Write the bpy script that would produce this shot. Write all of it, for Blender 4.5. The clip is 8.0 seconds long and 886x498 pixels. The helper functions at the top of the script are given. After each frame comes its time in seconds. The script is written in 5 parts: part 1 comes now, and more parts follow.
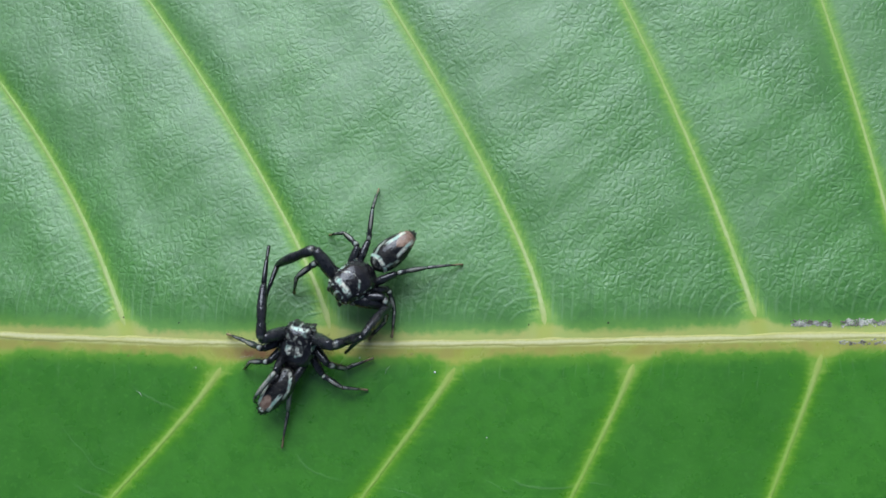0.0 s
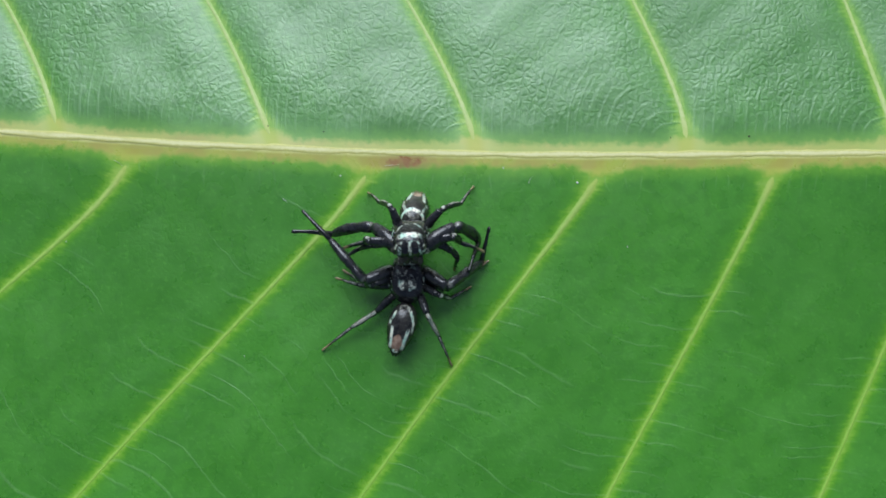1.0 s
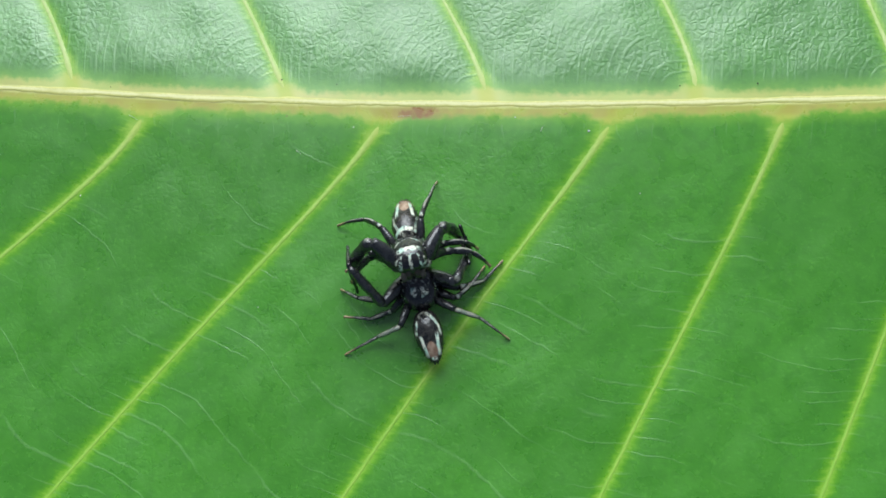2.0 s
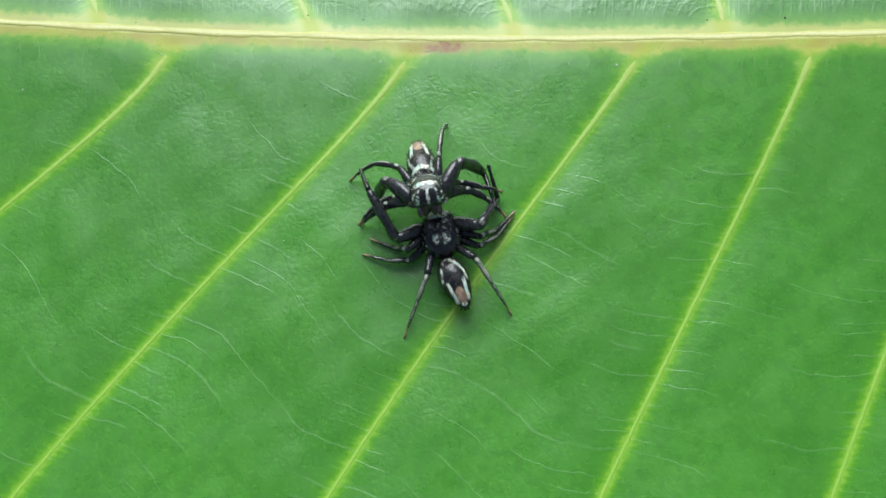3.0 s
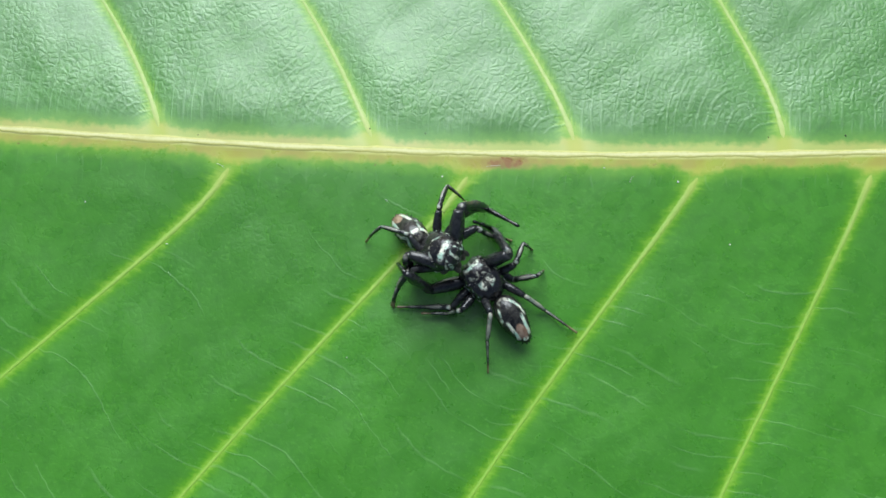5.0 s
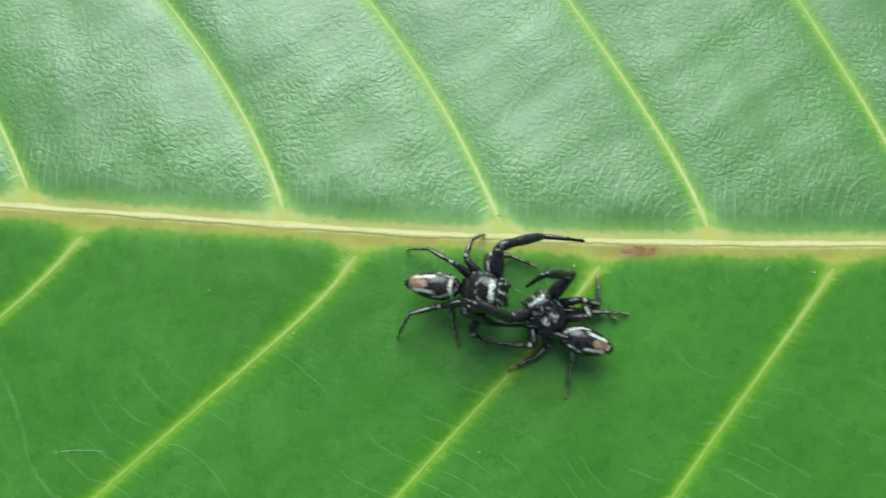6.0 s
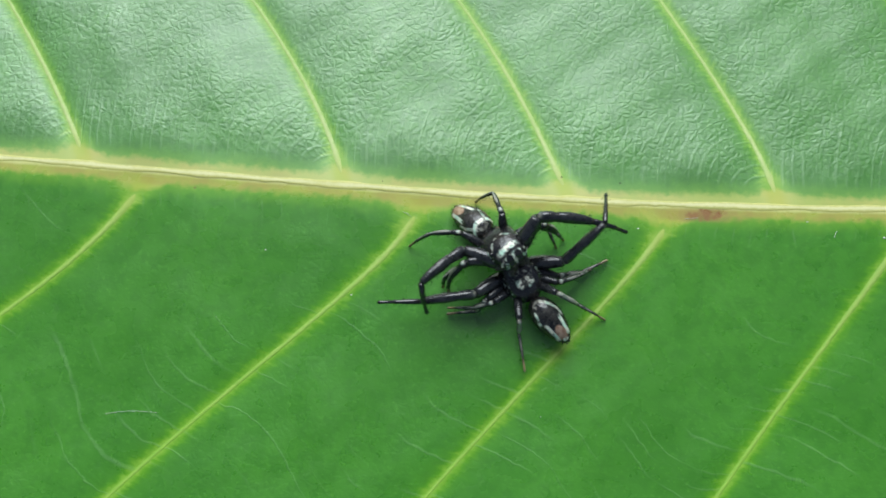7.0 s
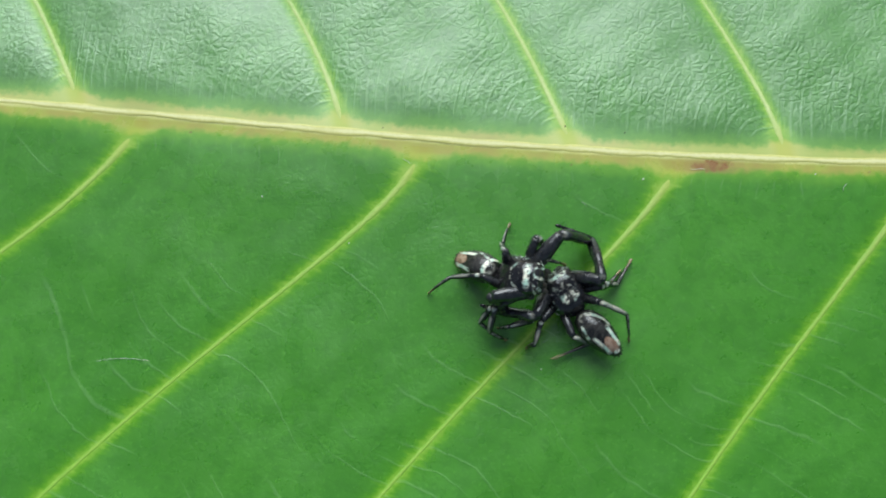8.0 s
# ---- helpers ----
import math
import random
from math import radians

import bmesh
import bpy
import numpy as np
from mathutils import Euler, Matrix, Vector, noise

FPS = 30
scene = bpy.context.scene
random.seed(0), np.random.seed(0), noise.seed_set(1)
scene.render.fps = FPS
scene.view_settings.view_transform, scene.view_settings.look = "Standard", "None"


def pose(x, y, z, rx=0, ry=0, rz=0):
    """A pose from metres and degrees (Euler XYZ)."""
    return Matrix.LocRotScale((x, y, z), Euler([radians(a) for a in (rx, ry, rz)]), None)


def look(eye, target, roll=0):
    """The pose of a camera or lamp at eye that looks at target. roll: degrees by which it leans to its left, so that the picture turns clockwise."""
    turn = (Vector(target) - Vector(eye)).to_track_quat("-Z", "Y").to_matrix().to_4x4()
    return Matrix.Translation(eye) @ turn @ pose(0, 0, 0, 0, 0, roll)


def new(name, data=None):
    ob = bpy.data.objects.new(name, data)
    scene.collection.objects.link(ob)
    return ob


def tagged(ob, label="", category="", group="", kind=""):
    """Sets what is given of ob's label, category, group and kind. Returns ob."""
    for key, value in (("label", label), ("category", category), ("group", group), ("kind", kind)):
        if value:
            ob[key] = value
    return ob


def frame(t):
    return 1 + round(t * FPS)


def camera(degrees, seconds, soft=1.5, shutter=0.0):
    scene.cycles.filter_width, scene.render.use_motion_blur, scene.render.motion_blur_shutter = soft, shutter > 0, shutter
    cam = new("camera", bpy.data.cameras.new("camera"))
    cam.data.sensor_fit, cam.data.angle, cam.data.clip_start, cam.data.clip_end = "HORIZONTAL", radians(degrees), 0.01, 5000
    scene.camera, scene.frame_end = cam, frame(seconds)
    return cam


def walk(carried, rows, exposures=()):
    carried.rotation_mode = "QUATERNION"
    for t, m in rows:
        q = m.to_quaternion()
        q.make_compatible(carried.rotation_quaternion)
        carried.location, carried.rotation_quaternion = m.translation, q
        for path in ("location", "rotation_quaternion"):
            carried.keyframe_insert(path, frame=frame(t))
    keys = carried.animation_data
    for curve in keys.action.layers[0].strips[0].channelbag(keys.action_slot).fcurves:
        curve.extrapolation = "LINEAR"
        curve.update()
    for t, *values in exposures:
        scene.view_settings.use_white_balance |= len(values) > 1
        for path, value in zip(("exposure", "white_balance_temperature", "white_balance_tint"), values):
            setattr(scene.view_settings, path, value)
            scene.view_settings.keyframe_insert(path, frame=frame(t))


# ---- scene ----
cam = camera(59.85, 8.0, soft=1.5, shutter=0.2)
PATH = [
    (0.0, pose(0.01465, 0.00132, 0.05393, 6.09, 1.72, -0.24)),
    (0.2, pose(0.01330, -0.00052, 0.05369, 6.83, 1.75, 0.11)),
    (0.3, pose(0.01209, -0.00024, 0.05388, 5.95, 1.58, 0.02)),
    (0.4, pose(0.01003, -0.00174, 0.05382, 6.16, 1.62, 0.35)),
    (0.5, pose(0.00797, -0.00320, 0.05389, 5.77, 1.50, 0.54)),
    (0.6, pose(0.00562, -0.00501, 0.05381, 5.04, 1.22, 0.73)),
    (0.7, pose(0.00445, -0.00584, 0.05397, 4.54, 1.12, 0.88)),
    (0.8, pose(0.00350, -0.00749, 0.05398, 4.43, 0.93, 0.73)),
    (0.9, pose(0.00328, -0.00848, 0.05399, 4.09, 0.89, 0.71)),
    (1.0, pose(0.00393, -0.00968, 0.05404, 3.58, 0.95, 0.61)),
    (1.1, pose(0.00437, -0.01038, 0.05406, 3.69, 0.86, 0.48)),
    (1.2, pose(0.00538, -0.01141, 0.05405, 4.06, 1.22, 0.49)),
    (2.3, pose(0.00137, -0.01836, 0.05285, 7.76, 0.73, -0.14)),
    (2.5, pose(0.00030, -0.02015, 0.05236, 8.17, 0.50, -0.16)),
    (2.7, pose(-0.00016, -0.02149, 0.05218, 8.12, 0.60, 0.03)),
    (3.0, pose(0.00077, -0.02254, 0.05213, 8.54, 0.76, -0.11)),
    (3.2, pose(-0.00033, -0.02162, 0.05261, 7.81, 0.42, 0.23)),
    (3.4, pose(-0.00147, -0.01852, 0.05319, 7.69, 0.56, 0.47)),
    (3.5, pose(-0.00208, -0.01723, 0.05341, 7.89, 0.24, 0.85)),
    (3.7, pose(-0.00202, -0.01601, 0.05366, 8.06, 0.30, 1.30)),
    (4.0, pose(-0.00295, -0.01554, 0.05341, 7.95, 0.31, 1.26)),
    (4.2, pose(-0.00301, -0.01559, 0.05320, 8.10, 0.49, 0.79)),
    (5.3, pose(-0.00391, -0.01343, 0.05379, 8.10, 0.57, 0.20)),
    (5.5, pose(-0.00416, -0.01269, 0.05356, 7.94, 0.43, 0.29)),
    (5.6, pose(-0.00513, -0.01153, 0.05361, 7.83, 0.47, 0.31)),
    (5.7, pose(-0.00574, -0.01014, 0.05383, 7.84, 0.52, -0.12)),
    (5.8, pose(-0.00789, -0.00857, 0.05381, 7.83, 0.76, 0.12)),
    (5.9, pose(-0.01027, -0.00808, 0.05371, 7.87, 0.42, 0.08)),
    (6.0, pose(-0.01314, -0.00740, 0.05363, 7.83, 0.40, 0.39)),
    (6.1, pose(-0.01444, -0.00698, 0.05362, 7.86, 0.43, 0.59)),
    (6.2, pose(-0.01533, -0.00657, 0.05346, 7.74, 0.33, 0.55)),
    (6.3, pose(-0.01517, -0.00675, 0.05341, 7.90, 0.40, 0.43)),
    (6.5, pose(-0.01586, -0.00779, 0.05331, 7.76, 0.44, 0.51)),
    (6.7, pose(-0.01639, -0.00915, 0.05280, 7.37, 0.36, 0.55)),
    (6.8, pose(-0.01569, -0.00911, 0.05263, 7.46, 0.38, 0.73)),
    (7.0, pose(-0.01717, -0.00970, 0.05224, 7.55, 0.50, 0.98)),
    (7.1, pose(-0.01869, -0.00980, 0.05219, 7.29, 0.37, 1.14)),
    (7.2, pose(-0.02061, -0.01011, 0.05214, 7.03, 0.24, 1.30)),
    (7.3, pose(-0.02081, -0.01059, 0.05205, 7.12, 0.27, 1.32)),
    (7.5, pose(-0.01791, -0.01063, 0.05192, 6.66, 0.52, 1.29)),
    (7.6, pose(-0.01562, -0.01072, 0.05159, 7.20, 0.88, 1.31)),
    (7.7, pose(-0.01531, -0.01080, 0.05135, 7.57, 0.43, 1.21)),
    (7.8, pose(-0.01549, -0.01123, 0.05104, 7.59, 0.39, 1.25)),
    (8.0, pose(-0.01723, -0.01322, 0.05062, 7.81, 0.28, 1.64)),
]
# the phone's own exposure drifts as the dark pair moves through the view
walk(cam, PATH, [(0.0, 0.02, 6150, 15), (0.5, 0.05, 6200, 14), (1.2, 0.17, 6300, 13), (2.3, 0.46, 6650, 9), (3.5, 0.49, 6650, 9), (5.5, 0.40, 6600, 9), (6.5, 0.30, 6650, 9), (8.0, 0.32, 6650, 9)])
# ---- light: bright overcast sky, brightest towards +y ----
world = bpy.data.worlds.new("sky")
scene.world = world
world.use_nodes = True
wn = world.node_tree
sky = wn.nodes.new("ShaderNodeTexSky")
sky.sky_type = "NISHITA"
sky.sun_disc = False
sky.sun_elevation = radians(42)
sky.sun_rotation = radians(-7)
sky.air_density, sky.dust_density, sky.ozone_density = 1.0, 4.0, 1.0
wn.links.new(sky.outputs[0], wn.nodes["Background"].inputs[0])
wn.nodes["Background"].inputs[1].default_value = 0.06

sun_data = bpy.data.lights.new("sun", "SUN")
sun_data.energy = 3.15
sun_data.angle = radians(52)
sun_data.color = (0.76, 0.89, 1.0)
sun = new("sun", sun_data)
sun.matrix_world = look((-0.05, 0.417, 0.378), (0, 0, 0))

MM = 0.001


# ---- materials ----
class Nodes:
    """A small helper that writes a node material in a few lines."""

    def __init__(self, name):
        self.mat = bpy.data.materials.new(name)
        self.mat.use_nodes = True
        self.tree = self.mat.node_tree
        self.out = self.tree.nodes["Principled BSDF"]

    def put(self, socket, value):
        if isinstance(value, bpy.types.NodeSocket):
            self.tree.links.new(value, socket)
        else:
            socket.default_value = value

    def node(self, kind, **props):
        n = self.tree.nodes.new(kind)
        for key, value in props.items():
            setattr(n, key, value)
        return n

    def math(self, op, a, b=0.0, c=0.0, clamp=False):
        n = self.node("ShaderNodeMath", operation=op, use_clamp=clamp)
        for i, v in enumerate((a, b, c)):
            self.put(n.inputs[i], v)
        return n.outputs[0]

    def ramp(self, value, low, high, to_low=0.0, to_high=1.0):
        n = self.node("ShaderNodeMapRange", interpolation_type="SMOOTHSTEP")
        for i, v in enumerate((value, low, high, to_low, to_high)):
            self.put(n.inputs[i], v)
        return n.outputs[0]

    def mix(self, fac, a, b):
        n = self.node("ShaderNodeMix", data_type="RGBA")
        self.put(n.inputs[0], fac)
        for s, v in ((n.inputs[6], a), (n.inputs[7], b)):
            self.put(s, (*v, 1) if isinstance(v, tuple) and len(v) == 3 else v)
        return n.outputs[2]

    def noise(self, where, scale, detail=3.0, rough=0.55, distort=0.0):
        n = self.node("ShaderNodeTexNoise")
        self.put(n.inputs["Vector"], where)
        for key, v in (("Scale", scale), ("Detail", detail), ("Roughness", rough), ("Distortion", distort)):
            n.inputs[key].default_value = v
        return n.outputs[0]

    def attr(self, name, out=2):
        return self.node("ShaderNodeAttribute", attribute_name=name).outputs[out]

    def place(self):
        return self.node("ShaderNodeTexCoord").outputs["Object"]

    def split(self, vec):
        n = self.node("ShaderNodeSeparateXYZ")
        self.put(n.inputs[0], vec)
        return n.outputs

    def join(self, x, y, z):
        n = self.node("ShaderNodeCombineXYZ")
        for i, v in enumerate((x, y, z)):
            self.put(n.inputs[i], v)
        return n.outputs[0]

    def bump(self, height, distance, strength=1.0, normal=None):
        n = self.node("ShaderNodeBump")
        n.inputs["Strength"].default_value = strength
        n.inputs["Distance"].default_value = distance
        self.put(n.inputs["Height"], height)
        if normal is not None:
            self.put(n.inputs["Normal"], normal)
        return n.outputs[0]

    def done(self, **inputs):
        for key, v in inputs.items():
            self.put(self.out.inputs[key.replace("_", " ")], (*v, 1) if isinstance(v, tuple) and len(v) == 3 else v)
        return self.mat


def leaf_material():
    m = Nodes("leaf_blade")
    p = m.place()
    vein, rib, arc, turn, side = m.attr("vein_gap"), m.attr("rib_gap"), m.attr("arc"), m.attr("turn"), m.attr("side")
    rib_abs = m.math("ABSOLUTE", rib)
    upper = m.ramp(side, -0.5, 0.5)

    def jitter(scale, amount, detail=2.0):
        return m.math("MULTIPLY", m.math("SUBTRACT", m.noise(p, scale, detail), 0.5), amount)

    fine = m.noise(p, 2600, 3)
    mid = m.noise(p, 420, 4)
    broad = m.noise(p, 70, 3)
    # blade green at several scales
    green = m.mix(m.ramp(broad, 0.35, 0.68), (0.050, 0.230, 0.015), (0.066, 0.280, 0.020))
    green = m.mix(m.ramp(mid, 0.42, 0.75, 0.0, 0.22), green, (0.080, 0.31, 0.026))
    green = m.mix(m.ramp(m.noise(p, 1100, 3), 0.42, 0.66, 0.0, 0.5), green, (0.036, 0.19, 0.011))
    green = m.mix(m.ramp(m.noise(p, 3400, 2), 0.56, 0.74, 0.0, 0.45), green, (0.11, 0.36, 0.04))
    # yellow-green feathering along the side veins, combed across them, wider where they leave the midrib
    comb = m.node("ShaderNodeTexNoise", noise_dimensions="2D")
    m.put(comb.inputs["Vector"], m.join(m.math("MULTIPLY", arc, 4.2), m.math("MULTIPLY", vein, 0.9), 0.0))
    for key, v in (("Scale", 1.0), ("Detail", 2.0), ("Roughness", 0.6)):
        comb.inputs[key].default_value = v
    combed = m.math("MULTIPLY", m.math("SUBTRACT", comb.outputs[0], 0.5), m.ramp(vein, 0.0, 0.9, 0.25, 0.95))
    ragged = m.math("ADD", m.math("ADD", jitter(3600, 0.34), jitter(900, 0.26)), combed)
    flare = m.ramp(rib_abs, 0.6, 3.6, 0.55, 0.0)
    gap = m.math("SUBTRACT", m.math("SUBTRACT", m.math("ADD", vein, ragged), flare), m.math("MULTIPLY", upper, 0.08))
    near_root = m.ramp(rib_abs, 1.0, 16.0, 1.0, 0.0)
    green = m.mix(m.ramp(gap, 0.1, 1.75, 0.60, 0.0), green, (0.078, 0.30, 0.009))
    green = m.mix(m.ramp(gap, 0.0, 0.85, 0.80, 0.0), green, (0.17, 0.42, 0.022))
    green = m.mix(m.math("MULTIPLY", m.ramp(gap, -0.10, 0.48, 0.85, 0.0), m.ramp(near_root, 0.0, 1.0, 0.70, 1.0)), green, (0.34, 0.54, 0.085))
    green = m.mix(m.math("MULTIPLY", m.ramp(gap, -0.60, 0.16, 0.8, 0.0), near_root), green, (0.52, 0.62, 0.18))
    # yellow-olive band along the midrib, its edges ragged
    rough_rib = m.math("ADD", rib_abs, m.math("ADD", jitter(1800, 0.8, 4), jitter(300, 0.7)))
    rough_rib = m.math("SUBTRACT", rough_rib, m.ramp(vein, 0.2, 1.8, 0.55, 0.0))
    green = m.mix(m.ramp(rough_rib, 0.6, 2.0, 0.9, 0.0), green, (0.17, 0.42, 0.030))
    olive = m.mix(m.ramp(m.noise(p, 300, 3), 0.35, 0.7), (0.44, 0.53, 0.09), (0.53, 0.52, 0.11))
    olive = m.mix(m.ramp(m.noise(p, 160, 3), 0.54, 0.70, 0.0, 0.45), olive, (0.44, 0.35, 0.09))
    low_side = m.math("MULTIPLY", m.ramp(rib, -1.15, -0.75), m.ramp(rib, -0.35, -0.1, 1.0, 0.0))
    olive = m.mix(m.math("MULTIPLY", low_side, m.ramp(m.noise(p, 420, 4), 0.36, 0.62, 0.0, 0.75)), olive, (0.45, 0.38, 0.09))
    col = m.mix(m.ramp(rough_rib, 0.50, 1.12, 0.95, 0.0), green, olive)
    col = m.mix(m.ramp(m.math("ADD", rib_abs, jitter(1200, 0.16)), 0.12, 0.36, 0.85, 0.0), col, (0.72, 0.72, 0.27))
    # broken reddish scar and brown flecks on the band
    x, y = m.split(p)[:2]
    sx = m.math("DIVIDE", m.math("SUBTRACT", x, 0.0003), 0.0015)
    sy = m.math("DIVIDE", m.math("ADD", y, 0.00012), 0.00042)
    scar = m.math("ADD", m.math("MULTIPLY", sx, sx), m.math("MULTIPLY", sy, sy))
    scar = m.math("ADD", scar, jitter(1900, 4.0, 5))
    stain = m.math("ADD", m.math("MULTIPLY", scar, 0.16), jitter(700, 1.2, 4))
    col = m.mix(m.math("MULTIPLY", m.ramp(stain, 0.0, 0.9, 0.55, 0.0), m.ramp(rib_abs, 0.9, 1.3, 1.0, 0.0)), col, (0.40, 0.24, 0.10))
    col = m.mix(m.ramp(scar, -0.2, 1.3, 0.85, 0.0), col, (0.30, 0.115, 0.05))
    fleck = m.math("MULTIPLY", m.ramp(m.noise(p, 1900, 2), 0.72, 0.78), m.ramp(rib_abs, 0.9, 1.4, 0.6, 0.0))
    col = m.mix(fleck, col, (0.20, 0.11, 0.04))
    # veinlets: unevenly spaced lines that leave the midrib upright and bend round into the next side vein
    def lines(pitch, thin, seed, wobble):
        at = m.math("ADD", arc, m.math("ADD", jitter(260, 0.9 * wobble), jitter(1100, 0.28 * wobble)))
        uneven = m.node("ShaderNodeTexNoise", noise_dimensions="1D")
        m.put(uneven.inputs["W"], m.math("ADD", m.math("MULTIPLY", at, 0.55), seed))
        for key, v in (("Scale", 1.0), ("Detail", 1.0)):
            uneven.inputs[key].default_value = v
        some = m.node("ShaderNodeTexNoise", noise_dimensions="2D")
        m.put(some.inputs["Vector"], m.join(m.math("MULTIPLY", at, 0.9), m.math("ADD", m.math("MULTIPLY", turn, 2.2), seed), 0.0))
        for key, v in (("Scale", 1.0), ("Detail", 1.0)):
            some.inputs[key].default_value = v
        wave = m.math("SINE", m.math("ADD", m.math("MULTIPLY", at, pitch), m.math("MULTIPLY", uneven.outputs[0], 7.0)))
        return m.ramp(wave, thin, 1.0), some.outputs[0]

    lower = m.math("SUBTRACT", 1.0, upper)
    near_rib = m.ramp(rib_abs, 2.0, 9.5, 1.0, 0.0)
    line_up, some_up = lines(8.6, 0.55, 3.0, 0.45)
    line_far, some_far = lines(2.6, 0.975, 19.0, 0.6)
    line_low, some_low = lines(5.6, 0.93, 11.0, 0.9)
    line_up = m.math("MULTIPLY", line_up, m.math("MULTIPLY", m.ramp(some_up, 0.34, 0.52, 0.25, 1.0), m.ramp(m.math("ADD", rib_abs, jitter(150, 5.0)), 3.0, 7.5, 1.0, 0.0)))
    line_up = m.math("MAXIMUM", line_up, m.math("MULTIPLY", line_far, m.ramp(some_far, 0.46, 0.60, 0.0, 0.6)))
    line_low = m.math("MULTIPLY", line_low, m.ramp(m.math("SUBTRACT", m.math("ADD", some_low, m.ramp(vein, 0.6, 3.5, 0.10, 0.0)), m.ramp(rib_abs, 3.0, 16.0, 0.24, 0.0)), 0.45, 0.65))
    main = m.math("ADD", m.math("MULTIPLY", upper, line_up), m.math("MULTIPLY", lower, line_low))
    main = m.math("MULTIPLY", main, m.ramp(rib_abs, 1.2, 2.0))
    tick_wave = m.math("SINE", m.math("MULTIPLY", m.math("ADD", m.math("MULTIPLY", m.split(p)[0], 1000.0), m.math("ADD", jitter(120, 3.0), jitter(900, 0.2))), 6.0))
    ticks = m.math("MULTIPLY", m.ramp(tick_wave, 0.90, 1.0), m.math("MULTIPLY", m.math("MULTIPLY", lower, m.ramp(rib_abs, 1.3, 1.6)), m.ramp(m.math("ADD", rib_abs, jitter(260, 5.0)), 2.2, 3.4, 1.0, 0.0)))
    line = m.math("MAXIMUM", main, m.math("MULTIPLY", ticks, m.ramp(m.noise(p, 250, 2), 0.44, 0.58, 0.0, 0.8)))
    # a net of long cells laid along the veinlets
    u = m.math("ADD", m.math("MULTIPLY", arc, 1.7), m.math("ADD", jitter(500, 0.9), jitter(2000, 0.35)))
    v = m.math("ADD", m.math("MULTIPLY", turn, 9.0), m.math("ADD", jitter(800, 0.9), jitter(2500, 0.3)))
    net = m.node("ShaderNodeTexVoronoi", feature="DISTANCE_TO_EDGE", voronoi_dimensions="2D")
    m.put(net.inputs["Vector"], m.join(u, v, 0.0))
    net.inputs["Scale"].default_value = 1.0
    mesh_line = m.math("MULTIPLY", m.ramp(net.outputs["Distance"], 0.0, 0.13, 1.0, 0.0), m.ramp(m.math("ADD", m.noise(p, 330, 3), m.math("MULTIPLY", m.math("MULTIPLY", near_rib, upper), 0.15)), 0.46, 0.62))
    mesh_line = m.math("MULTIPLY", mesh_line, m.ramp(rib_abs, 1.3, 2.4))
    thin = m.math("MAXIMUM", line, m.math("MULTIPLY", mesh_line, m.ramp(side, -0.5, 0.5, 0.20, 0.45)))
    col = m.mix(m.math("MULTIPLY", thin, m.ramp(side, -0.5, 0.5, 0.20, 0.26)), col, (0.27, 0.48, 0.20))
    # leathery crinkles between the veins
    warp = m.node("ShaderNodeVectorMath", operation="ADD")
    nz = m.node("ShaderNodeTexNoise")
    m.put(nz.inputs["Vector"], p)
    nz.inputs["Scale"].default_value = 1400
    nz.inputs["Detail"].default_value = 3
    sc = m.node("ShaderNodeVectorMath", operation="SCALE")
    m.put(sc.inputs[0], nz.outputs["Color"])
    sc.inputs["Scale"].default_value = 0.0007
    m.put(warp.inputs[0], p)
    m.put(warp.inputs[1], sc.outputs[0])
    cells = m.node("ShaderNodeTexVoronoi", feature="DISTANCE_TO_EDGE")
    m.put(cells.inputs["Vector"], warp.outputs[0])
    cells.inputs["Scale"].default_value = 1900
    crease = m.ramp(cells.outputs["Distance"], 0.0, 0.30)
    amount = m.ramp(side, -0.5, 0.5, 0.26, 1.0)
    # shade in the creases is put into the colour as a darker green
    col = m.mix(m.math("MULTIPLY", m.ramp(crease, 0.0, 0.7, 0.12, 0.0), m.math("MULTIPLY", amount, m.ramp(rib_abs, 1.4, 3.0))), col, (0.030, 0.160, 0.006))
    far = m.math("MULTIPLY", m.ramp(rib_abs, 1.6, 4.0, 0.2, 1.0), m.ramp(vein, 0.2, 1.3, 0.25, 1.0))
    strong = m.ramp(m.noise(p, 130, 2), 0.34, 0.64, 0.55, 1.35)
    h = m.math("MULTIPLY", m.math("MULTIPLY", crease, 0.65), m.math("MULTIPLY", far, strong))
    h = m.math("ADD", h, m.math("MULTIPLY", m.math("MULTIPLY", m.noise(p, 1800, 2.0, 0.5, 0.6), m.math("MULTIPLY", far, strong)), 1.25))
    ridge = m.math("MULTIPLY", m.ramp(net.outputs["Distance"], 0.0, 0.40, 1.0, 0.0), m.math("MULTIPLY", m.math("MULTIPLY", near_rib, upper), m.ramp(rib_abs, 1.2, 2.6)))
    h = m.math("ADD", h, m.math("ADD", m.math("MULTIPLY", line, m.ramp(rib_abs, 4.0, 11.0, 0.52, 0.30)), m.math("MULTIPLY", ridge, 0.55)))
    h = m.math("ADD", m.math("MULTIPLY", h, amount), m.math("MULTIPLY", fine, 0.14))
    h = m.math("ADD", h, m.math("MULTIPLY", m.math("MULTIPLY", line, lower), 0.15))
    h = m.math("MULTIPLY", h, m.ramp(rib_abs, 0.9, 2.2, 0.35, 1.0))
    nrm = m.bump(h, 0.00005, 0.46)
    # the crinkled half is satin, the smooth half glossy
    rough = m.math("ADD", m.ramp(mid, 0.3, 0.7, -0.04, 0.04), m.ramp(side, -0.5, 0.5, 0.29, 0.54))
